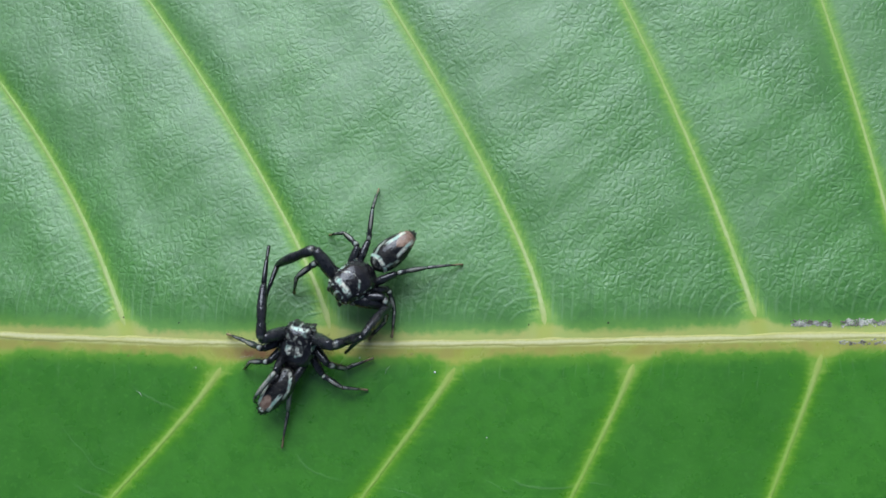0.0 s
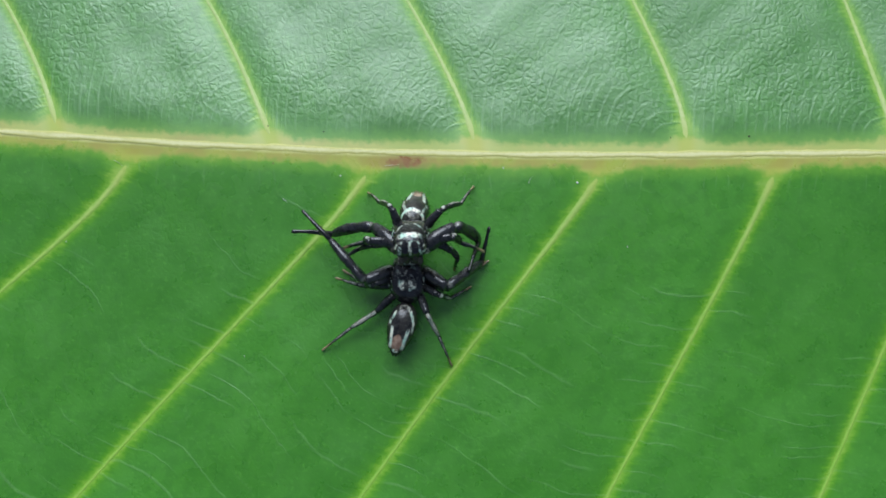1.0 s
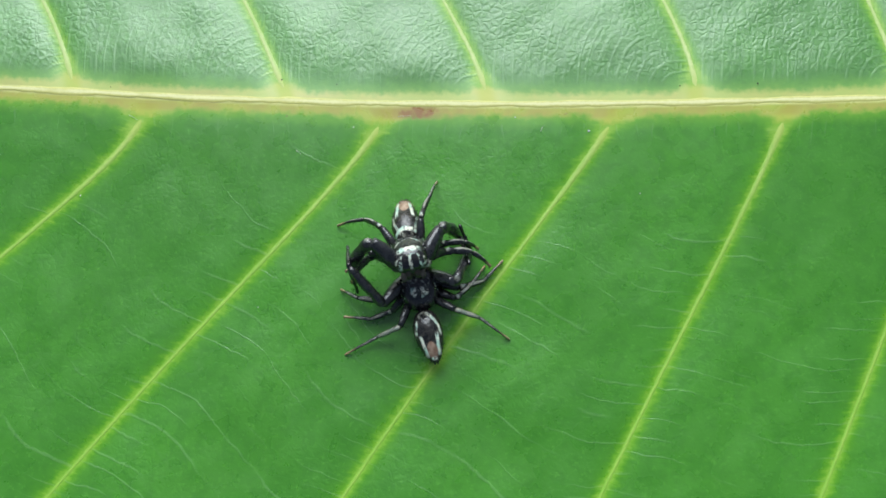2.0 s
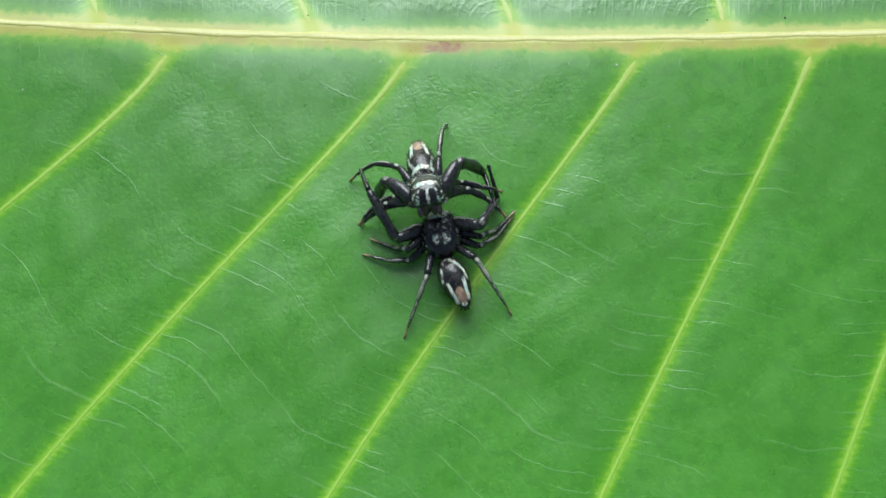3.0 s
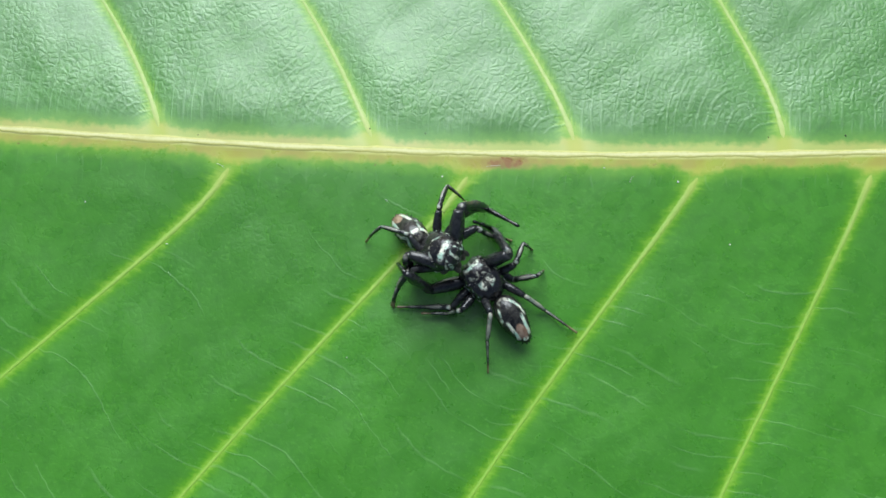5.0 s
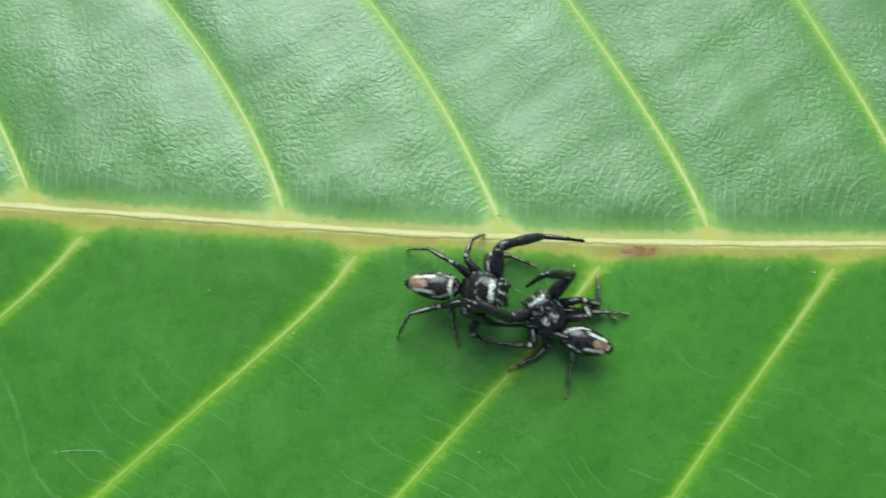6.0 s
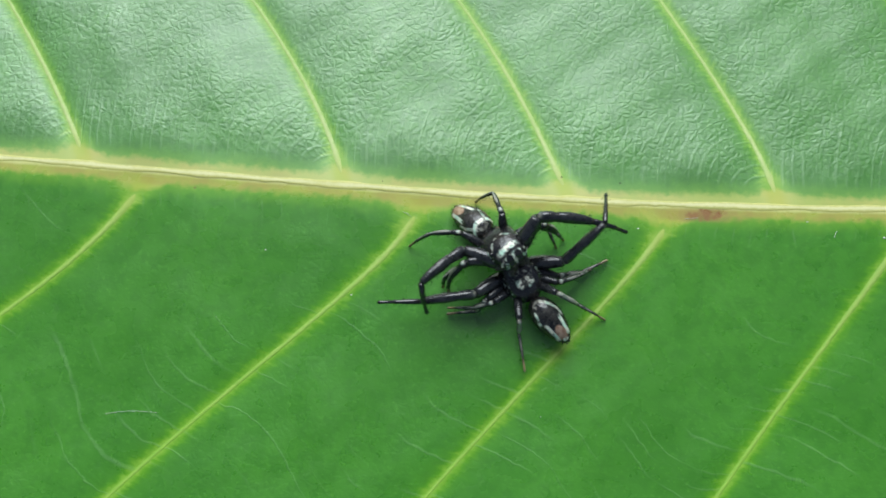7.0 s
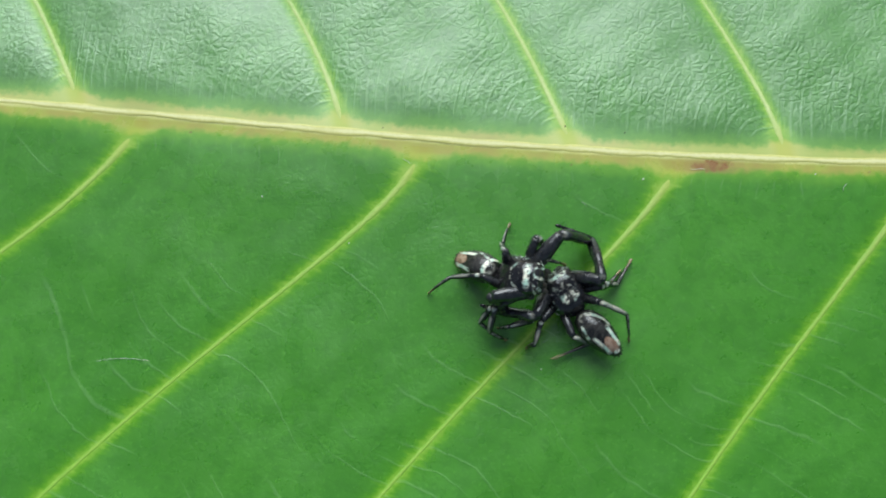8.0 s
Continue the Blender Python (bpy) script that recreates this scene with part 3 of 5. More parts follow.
def pale_leg_material():
    m = Nodes("spider_pale_shank")
    p = m.place()
    t, side = m.attr("along"), m.attr("crown")
    base = m.mix(m.ramp(m.noise(p, 1800, 2), 0.35, 0.7), (0.035, 0.032, 0.026), (0.10, 0.09, 0.07))
    base = m.mix(m.ramp(t, 0.72, 0.95), base, (0.03, 0.025, 0.02))
    white = m.math("MULTIPLY", m.ramp(side, 0.3, 0.9, 0.0, 0.40), m.ramp(t, 0.85, 0.98, 1.0, 0.0))
    return shell_finish(m, p, base, white, 0.4)


def hip_material():
    m = Nodes("spider_hip")
    p = m.place()
    base = m.mix(m.ramp(m.noise(p, 1500, 2), 0.35, 0.7), (0.02, 0.018, 0.016), (0.07, 0.06, 0.05))
    return shell_finish(m, p, base, m.ramp(m.noise(p, 1100, 2), 0.46, 0.56, 0.0, 0.9), 0.35)


def plain_material(name, col, rough, spec=0.5):
    m = Nodes(name)
    p = m.place()
    c = m.mix(m.ramp(m.noise(p, 3000, 2), 0.35, 0.7), col, tuple(0.6 * v for v in col))
    return m.done(Base_Color=c, Roughness=rough, Specular_IOR_Level=spec, Normal=m.bump(m.noise(p, 6000, 2), 0.00002, 0.4))


CARAPACE_WHITE, CARAPACE_DARK = prosoma_material("spider_carapace_barred", True), prosoma_material("spider_carapace_plain", False)
ABDOMEN_LONG = abdomen_material("spider_abdomen_framed", True)
ABDOMEN_BOW = abdomen_material("spider_abdomen_banded", False)
FRONT_TIBIA = leg_material("spider_front_tibia", 3)
FEMUR, TIBIA, FOOT, SHANK = leg_material("spider_femur", 0), leg_material("spider_tibia", 1), leg_material("spider_foot", 2), pale_leg_material()
EYE = plain_material("spider_eye", (0.004, 0.004, 0.005), 0.05, 0.8)
MOUTH = plain_material("spider_fang_base", (0.03, 0.022, 0.018), 0.35)
PALP = plain_material("spider_palp", (0.05, 0.045, 0.038), 0.5)
FRONT_FOOT = plain_material("spider_front_foot", (0.010, 0.010, 0.011), 0.25, 0.8)
TIP = plain_material("spider_spinneret", (0.012, 0.011, 0.010), 0.5)
HIPSKIN = hip_material()


def lathe(rows, sides=20, squash=None):
    """A closed body along y from rows of (y, half width, half height, z), in mm. Returns a bmesh."""
    bm = bmesh.new()
    rings = []
    for y, w, h, z in rows:
        ring = []
        for k in range(sides):
            a = math.tau * k / sides
            e = squash or 1.0
            cx = math.copysign(abs(math.cos(a)) ** e, math.cos(a))
            cz = math.copysign(abs(math.sin(a)) ** e, math.sin(a))
            ring.append(bm.verts.new(Vector((w * cx, y, z + h * cz)) * MM))
        rings.append(ring)
    for r0, r1 in zip(rings, rings[1:]):
        for k in range(sides):
            bm.faces.new((r0[k], r0[(k + 1) % sides], r1[(k + 1) % sides], r1[k]))
    bm.faces.new(rings[0][::-1])
    bm.faces.new(rings[-1])
    bmesh.ops.recalc_face_normals(bm, faces=bm.faces)
    return bm


def add_hair(bm, rnd, count, length, lean, pick):
    """Short tapering hairs on a part, each a three-sided spike; pick(rnd) gives a root and its outward way, in mm."""
    for _ in range(count):
        root, out = pick(rnd)
        way = (out + Vector([rnd.uniform(-0.5, 0.5) for _ in range(3)]) + lean).normalized()
        a = way.orthogonal().normalized() * 0.014
        b = way.cross(a)
        base = [root + a, root - 0.5 * a + b, root - 0.5 * a - b]
        tip = bm.verts.new((root + way * length * rnd.uniform(0.6, 1.2)) * MM)
        vs = [bm.verts.new(q * MM) for q in base]
        for i in range(3):
            bm.faces.new((vs[i], vs[(i + 1) % 3], tip))


def profile_pick(rows, squash=1.0, top_only=True):
    def pick(rnd):
        i = rnd.randrange(1, len(rows) - 2)
        f = rnd.random()
        y, w, h, z = (rows[i][k] * (1 - f) + rows[i + 1][k] * f for k in range(4))
        a = rnd.uniform(0, math.pi) if top_only else rnd.uniform(0, math.tau)
        out = Vector((math.cos(a), 0, math.sin(a)))
        cx = math.copysign(abs(math.cos(a)) ** squash, math.cos(a))
        return Vector((w * cx, y, z + h * abs(math.sin(a)) ** squash)), out
    return pick


PROSOMA = [(-1.68, 0.18, 0.11, -0.3), (-1.59, 0.49, 0.28, -0.24), (-1.34, 0.87, 0.47, -0.15), (-1.04, 1.11, 0.65, -0.05), (-0.62, 1.25, 0.8, 0.03), (-0.14, 1.27, 0.9, 0.08),
           (0.38, 1.21, 0.95, 0.1), (0.82, 1.11, 0.93, 0.1), (1.15, 1.03, 0.84, 0.07), (1.36, 0.94, 0.68, 0.02), (1.48, 0.78, 0.49, -0.03), (1.52, 0.4, 0.24, -0.06)]
ABDOMEN = [(0.0, 0.12, 0.12, 0.0), (-0.08, 0.42, 0.36, 0.02), (-0.3, 0.70, 0.60, 0.04), (-0.7, 0.92, 0.78, 0.06), (-1.2, 1.04, 0.88, 0.06), (-1.7, 1.05, 0.88, 0.05), (-2.2, 0.98, 0.82, 0.03),
           (-2.7, 0.82, 0.69, 0.0), (-3.1, 0.63, 0.53, -0.03), (-3.4, 0.45, 0.38, -0.05), (-3.6, 0.29, 0.25, -0.06), (-3.7, 0.14, 0.12, -0.06)]
# lengths of femur, tibia with knee, and foot; thickness of each, for the four pairs
LEG_SIZES = {1: ((2.6, 3.7, 2.8), (0.55, 0.41, 0.20)), 2: ((1.9, 2.0, 2.0), (0.37, 0.27, 0.155)), 3: ((1.7, 1.6, 1.9), (0.34, 0.24, 0.145)), 4: ((2.0, 2.2, 2.7), (0.33, 0.215, 0.13))}
HIPS = {1: (0.82, 0.72, -0.45), 2: (0.93, 0.24, -0.50), 3: (0.93, -0.34, -0.50), 4: (0.78, -0.86, -0.46)}


def leg_segment(name, length, r, kind, material, parent, rnd):
    """One rigid leg piece along +z from its joint."""
    if kind == 0:
        shape = [(0, .55), (.04, .75), (.2, 1.0), (.45, 1.05), (.7, .95), (.9, .8), (.97, .78), (1.0, .6)]
    elif kind == 1:
        shape = [(-.02, .55), (.03, .95), (.12, 1.05), (.24, .95), (.30, .82), (.36, .90), (.55, 1.0), (.8, .85), (.95, .68), (1.0, .5)]
    else:
        shape = [(0, .9), (.03, 1.12), (.3, 1.0), (.52, .80), (.60, .88), (.62, .66), (.8, .64), (.93, .74), (.98, .68), (1.01, .35)]
    bm = bmesh.new()
    along, crown = bm.verts.layers.float.new("along"), bm.verts.layers.float.new("crown")
    rings, sides = [], 10
    for t, k in shape:
        ring = []
        for i in range(sides):
            a = math.tau * i / sides
            bow = 0.06 * length * math.sin(math.pi * min(max(t, 0), 1)) * (1 if kind < 2 else 0.6)
            v = bm.verts.new(Vector((r * k * 0.86 * math.cos(a), r * k * 1.08 * math.sin(a) + bow, t * length)) * MM)
            v[along], v[crown] = t, math.sin(a)
            ring.append(v)
        rings.append(ring)
    for r0, r1 in zip(rings, rings[1:]):
        for i in range(sides):
            bm.faces.new((r0[i], r0[(i + 1) % sides], r1[(i + 1) % sides], r1[i]))
    bm.faces.new(rings[0][::-1])
    bm.faces.new(rings[-1])

    def pick(q):
        a, t = q.uniform(0, math.tau), q.uniform(0.1, 0.97)
        out = Vector((math.cos(a), math.sin(a), 0))
        return out * r * 0.9 + Vector((0, 0, t * length)), out
    add_hair(bm, rnd, 40 if length > 2.8 else 22, 0.16 + r * 0.35, Vector((0, 0, 0.9)), pick)
    return part(name, bm, material, parent)


def ball(radius, at, sx=1.0, sy=1.0, sz=1.0, seg=12):
    bm = bmesh.new()
    bmesh.ops.create_uvsphere(bm, u_segments=seg, v_segments=seg // 2 + 2, radius=radius * MM)
    for v in bm.verts:
        v.co = Vector((v.co.x * sx, v.co.y * sy, v.co.z * sz)) + Vector(at) * MM
    return bm


def build_spider(label, abdomen_material_used, seed, pale_hind_legs):
    rnd = random.Random(seed)
    spider = tagged(new("jumping_spider"), label, "spider", group="two fighting spiders")
    bm = lathe(PROSOMA, 26, 0.86)
    add_hair(bm, rnd, 260, 0.20, Vector((0, -0.5, 0)), profile_pick(PROSOMA, 0.86))
    part("carapace", bm, CARAPACE_DARK if pale_hind_legs else CARAPACE_WHITE, spider, "black carapace with silvery scale patches")
    bm = lathe([(y * 0.85, w * 0.72, 0.30, -0.62) for y, w, h, z in PROSOMA[1:-1]], 16)
    part("underside", bm, MOUTH, spider)
    # eyes: a large pair in front, a smaller pair beside it, two more pairs on the sides of the head
    for sx in (-1, 1):
        part("front_eye", ball(0.34, (0.32 * sx, 1.36, 0.05), 1, 0.75, 1), EYE, spider)
        part("side_eye", ball(0.17, (0.74 * sx, 1.24, 0.16), 1, 0.8, 1), EYE, spider)
        part("small_eye", ball(0.07, (0.95 * sx, 0.77, 0.63)), EYE, spider)
        part("rear_eye", ball(0.16, (0.98 * sx, 0.29, 0.63)), EYE, spider)
        fang = ball(0.32, (0.30 * sx, 1.36, -0.60), 0.85, 0.8, 1.5)
        part("chelicera", fang, MOUTH, spider)
        palp = lathe([(0.95, 0.10, 0.10, -0.5), (1.25, 0.15, 0.15, -0.35), (1.45, 0.16, 0.16, -0.45), (1.58, 0.19, 0.19, -0.66), (1.66, 0.10, 0.10, -0.85)], 10)
        for v in palp.verts:
            v.co.x += 0.62 * sx * MM
        add_hair(palp, rnd, 30, 0.18, Vector((0, 0.4, 0)), lambda q, s=sx: (Vector((0.62 * s + q.uniform(-.12, .12), q.uniform(1.2, 1.55), -0.4)), Vector((0.4 * s, 0.3, 0.8))))
        part("pedipalp", palp, PALP, spider, "pale hairy feeler")
    rows = [(y, 0.94 * w, h, z) for y, w, h, z in ABDOMEN]
    abdomen = lathe(rows, 24, 0.95)
    add_hair(abdomen, rnd, 260, 0.20, Vector((0, -0.9, 0)), profile_pick(rows, 0.95))
    abdomen = part("abdomen", abdomen, abdomen_material_used, spider, "dark abdomen with white bands and a brown patch")
    for sx in (-1, 1):
        spin = lathe([(-3.5, 0.10, 0.10, -0.06), (-3.72, 0.08, 0.08, -0.08), (-3.82, 0.03, 0.03, -0.10)], 8)
        for v in spin.verts:
            v.co.x += 0.10 * sx * MM
        part("spinneret", spin, TIP, abdomen)
    for n, (hx, hy, hz) in HIPS.items():
        for sx in (-1, 1):
            hip = ball(0.36 if n == 1 else 0.30, (1.10 * hx * sx, hy, hz + 0.04), 1.25, 1.0, 0.9, 10)
            part("hip", hip, HIPSKIN, spider)
    waist = lathe([(-1.40, 0.26, 0.22, -0.2), (-1.65, 0.2, 0.17, -0.18), (-1.9, 0.24, 0.22, -0.15)], 10)
    part("waist", waist, TIP, spider)
    legs = {}
    for key in ("1l", "2l", "3l", "4l", "1r", "2r", "3r", "4r"):
        n = int(key[0])
        lengths, thick = LEG_SIZES[n]
        legs[key] = [leg_segment("femur", lengths[0], thick[0], 0, FEMUR, spider, rnd),
                     leg_segment("tibia", lengths[1], thick[1], 1, FRONT_TIBIA if n == 1 else SHANK if n == 4 and pale_hind_legs else TIBIA, spider, rnd),
                     leg_segment("foot", lengths[2], thick[2], 2, FRONT_FOOT if n == 1 else FOOT, spider, rnd)]
    return spider, abdomen, legs


raised = build_spider("black jumping spider rearing up, white-faced, grappling on the leaf", ABDOMEN_BOW, 5, False)
crouched = build_spider("black jumping spider crouching with brown-patched abdomen, grappling on the leaf", ABDOMEN_LONG, 9, True)


# ---- small things lying on the leaf ----
def crumb_material(name, a, b):
    m = Nodes(name)
    p = m.place()
    return m.done(Base_Color=m.mix(m.ramp(m.noise(p, 1800, 3), 0.35, 0.65), a, b), Roughness=0.85, Normal=m.bump(m.noise(p, 5000, 3), 0.00005, 0.7))


CRUST = crumb_material("lichen", (0.62, 0.61, 0.52), (0.13, 0.12, 0.09))
GRIT = crumb_material("grit", (0.03, 0.025, 0.02), (0.07, 0.05, 0.035))
FLUFF = crumb_material("fluff", (0.75, 0.78, 0.72), (0.55, 0.60, 0.50))


def crumbs(name, x0, x1, y, spread, count, size, material, seed, label, category):
    """A thin crust of irregular grains along the midrib."""
    rnd = random.Random(seed)
    bm = bmesh.new()
    for _ in range(count):
        x = rnd.uniform(x0, x1)
        yy = y + rnd.gauss(0, spread)
        r = size * rnd.uniform(0.4, 1.2)
        made = bmesh.ops.create_icosphere(bm, subdivisions=1, radius=r * MM)["verts"]
        at = Vector((x, yy, surface(x, yy) + r * 0.1)) * MM
        for v in made:
            v.co = Vector((v.co.x * rnd.uniform(0.8, 1.8), v.co.y * rnd.uniform(0.7, 1.2), v.co.z * 0.45)) + at
    tagged(mesh_object(name, bm, material, smooth=False), label, category, kind="stuff")


def speck(x, y, r, seed, material, name, label, category):
    rnd = random.Random(seed)
    bm = bmesh.new()
    bmesh.ops.create_icosphere(bm, subdivisions=2, radius=r * MM)
    for v in bm.verts:
        v.co *= 1 + 0.35 * noise.noise(v.co * 9000 + Vector((seed, 0, 0)))
        v.co.z *= 0.35
    ob = tagged(mesh_object(name, bm, material), label, category, group=name + "s on the leaf")
    ob.matrix_basis = pose(x * MM, y * MM, (surface(x, y) + r * 0.2) * MM, 0, 0, rnd.uniform(0, 180))


def thread(x, y, length, heading, bend, name, label):
    bm = bmesh.new()
    rings = []
    h = radians(heading)
    for i in range(9):
        f = i / 8
        cx = x + math.cos(h) * length * f - math.sin(h) * bend * math.sin(f * math.pi)
        cy = y + math.sin(h) * length * f + math.cos(h) * bend * math.sin(f * math.pi)
        r = 0.013 * (1 - 0.6 * abs(f - 0.4))
        c = Vector((cx, cy, surface(cx, cy) + 0.05))
        rings.append([bm.verts.new((c + Vector((math.sin(h) * math.cos(a), -math.cos(h) * math.cos(a), math.sin(a))) * r) * MM) for a in (0, 1.57, 3.14, 4.71)])
    for r0, r1 in zip(rings, rings[1:]):
        for k in range(4):
            bm.faces.new((r0[k], r0[(k + 1) % 4], r1[(k + 1) % 4], r1[k]))
    tagged(mesh_object(name, bm, FLUFF), label, "fibre", group="fibres on the leaf")


crumbs("lichen_crust", 37.0, 39.8, 1.72, 0.10, 190, 0.075, CRUST, 3, "pale grey lichen crust along the leaf midrib", "lichen")
crumbs("lichen_crust", 40.4, 45.0, 1.78, 0.13, 270, 0.075, CRUST, 4, "pale grey lichen crust along the leaf midrib", "lichen")
crumbs("lichen_crust", 40.2, 44.0, 0.42, 0.08, 120, 0.06, CRUST, 6, "thin grey lichen streak below the leaf midrib", "lichen")
for i, (sx, sy, r) in enumerate([(24.5, 1.85, 0.07), (-9.6, 2.4, 0.06), (19.0, 1.75, 0.05), (-5.6, 2.0, 0.045), (-22.0, 1.9, 0.04)]):
    speck(sx, sy, r, i, GRIT, "dirt_speck", "tiny dark speck of dirt beside the midrib", "dirt")
for i, (sx, sy, r) in enumerate([(12.45, -1.5, 0.08), (-4.36, -1.15, 0.055), (7.2, -0.5, 0.05), (16.0, -6.0, 0.05), (-11.0, -14.0, 0.04), (1.5, -18.0, 0.04), (-24.0, -6.0, 0.05), (-30.0, -3.0, 0.05)]):
    speck(sx, sy, r, 20 + i, FLUFF, "white_speck", "tiny white fleck on the green leaf", "dust")
thread(-40.4, -14.3, 3.6, 2, 0.15, "thread", "fine pale thread lying on the leaf")
thread(-8.5, -2.8, 0.5, -40, 0.05, "thread", "short pale hair on the leaf")
thread(-1.2, -0.42, 1.0, 4, 0.02, "thread", "short pale fibre beside the red scar")
thread(-20.6, -0.2, 0.7, -30, 0.04, "thread", "short pale hair beside the midrib")
thread(9.0, -1.6, 0.6, 60, 0.06, "thread", "short pale hair on the leaf")


# t, x, y, height, heading, pitch, abdomen heading, abdomen droop
RAISED_BODY = [
    (0.0, 7.05, 4.63, 2.46, 126, 10, 131, 0),
    (0.3, 2.70, 1.17, 3.20, 177, 24, 150, 15),
    (0.5, 1.48, -1.83, 3.57, 174, 30, 155, 38),
    (0.7, 0.88, -4.52, 3.70, 180, 36, 178, 52),
    (1.0, 0.94, -5.78, 4.12, 182, 40, 172, 47),
    (2.5, -0.61, -11.79, 4.40, 193, 45, 194, 24),
    (3.0, -0.90, -11.43, 4.40, 189, 45, 192, 27),
    (3.5, -1.44, -9.91, 4.12, 190, 40, 192, 43),
    (4.0, -1.48, -9.67, 4.40, 221, 45, 187, 52),
    (4.2, -2.12, -8.78, 3.57, 212, 30, 223, 38),
    (5.3, -5.65, -5.97, 3.29, 250, 25, 225, 34),
    (5.5, -7.18, -4.10, 3.29, 248, 25, 268, 35),
    (5.8, -12.60, -2.12, 3.01, 261, 20, 289, 0),
    (6.0, -10.85, -3.16, 2.73, 261, 15, 265, 0),
    (6.2, -11.53, -3.16, 2.90, 249, 18, 264, 24),
    (6.5, -11.79, -3.57, 3.01, 243, 20, 249, 28),
    (6.8, -13.86, -2.17, 3.20, 200, 24, 258, 32),
    (7.0, -13.85, -2.98, 3.29, 220, 25, 231, 33),
    (7.3, -14.89, -4.38, 3.50, 246, 30, 252, 40),
    (7.5, -13.95, -3.45, 4.10, 244, 40, 262, 50),
    (7.7, -13.39, -4.90, 4.00, 226, 38, 232, 48),
    (8.0, -12.81, -8.28, 3.29, 261, 25, 246, 35),
]
# each leg: t, then x and y of the knee, the ankle and the foot
RAISED_LEGS = {}
RAISED_LEGS["1l"] = [
    (0.0, 4.4, 6.9, 1.7, 6.1, 0.9, 3.3),
    (0.3, 0.2, 2.7, -2.4, 2.9, -1.8, 0.6),
    (0.5, -0.6, -0.5, -2.2, -0.1, -4.4, 1.4),
    (0.7, -2.6, -3.4, -4.8, -1.8, -5.3, -1.4),
    (1.0, -1.6, -5.1, -4.6, -5.4, -7.4, -5.3),
    (2.5, -3.2, -11.1, -3.8, -12.9, -2.7, -14.4),
    (3.0, -3.4, -10.8, -4.5, -11.3, -3.3, -13.3),
    (3.5, -4.5, -8.7, -5.2, -8.8, -4.8, -11.2),
    (4.0, -3.5, -9.3, -5.6, -8.0, -6.8, -5.8),
    (4.2, -5.3, -8.0, -4.6, -9.8, -3.1, -10.9),
    (5.3, -7.6, -6.7, -7.3, -7.8, -4.6, -8.1),
    (5.5, -9.6, -4.5, -8.2, -5.7, -6.3, -6.2),
    (5.8, -11.2, -5.2, -9.2, -5.3, -8.0, -4.2),
    (6.0, -12.2, -4.5, -9.9, -5.3, -7.4, -5.5),
    (6.2, -13.5, -4.5, -11.6, -5.3, -9.8, -5.6),
    (6.5, -14.5, -4.4, -13.1, -5.7, -10.8, -6.1),
    (6.8, -15.9, -2.2, -16.7, -3.6, -15.9, -4.8),
    (7.0, -16.9, -3.1, -18.9, -5.3, -18.7, -7.3),
    (7.3, -15.5, -5.8, -14.9, -6.8, -13.1, -6.3),
    (7.5, -15.2, -4.5, -14.2, -5.8, -12.3, -6.8),
    (7.7, -14.5, -6.1, -13.6, -7.1, -11.9, -7.0),
    (8.0, -14.6, -9.6, -13.4, -10.5, -11.2, -10.6),
]
RAISED_LEGS["1r"] = [
    (0.0, 9.3, 3.1, 7.9, 1.0, 6.5, -0.1),
    (0.3, 6.1, 1.2, 7.3, -0.7, 5.9, -2.6),
    (0.5, 4.5, -2.0, 6.5, -3.0, 4.9, -4.8),
    (0.7, 3.5, -4.0, 6.3, -4.0, 5.2, -6.2),
    (1.0, 3.9, -5.0, 5.5, -5.8, 4.8, -7.9),
    (2.5, 1.3, -9.7, 2.8, -9.8, 3.7, -12.0),
    (3.0, 1.2, -9.5, 2.9, -9.6, 3.7, -12.2),
    (3.5, 0.6, -7.8, 2.0, -7.3, 2.6, -9.5),
    (4.0, 0.4, -6.7, 1.4, -6.5, 2.6, -7.7),
    (4.2, -0.9, -6.9, 0.5, -6.9, 1.9, -8.9),
    (5.3, -4.4, -3.1, -1.9, -2.4, 0.2, -3.8),
    (5.5, -6.9, -2.1, -4.0, -1.7, -1.9, -3.5),
    (5.8, -10.1, 0.3, -6.9, -0.3, -4.4, -1.4),
    (6.0, -9.9, -0.4, -6.9, 0.6, -3.9, 0.3),
    (6.2, -9.6, -1.2, -7.5, -0.9, -4.1, -3.3),
    (6.5, -10.2, -1.4, -8.0, -1.2, -6.3, -3.9),
    (6.8, -11.7, -0.5, -8.6, -0.4, -7.5, -2.9),
    (7.0, -12.1, -1.4, -8.1, -1.3, -5.4, -1.9),
    (7.3, -12.5, -2.3, -9.9, -3.5, -10.9, -5.1),
    (7.5, -10.0, -1.4, -8.6, -3.1, -10.5, -3.8),
    (7.7, -11.1, -3.7, -8.3, -4.1, -7.9, -6.2),
    (8.0, -10.4, -5.7, -8.1, -5.7, -7.6, -8.0),
]
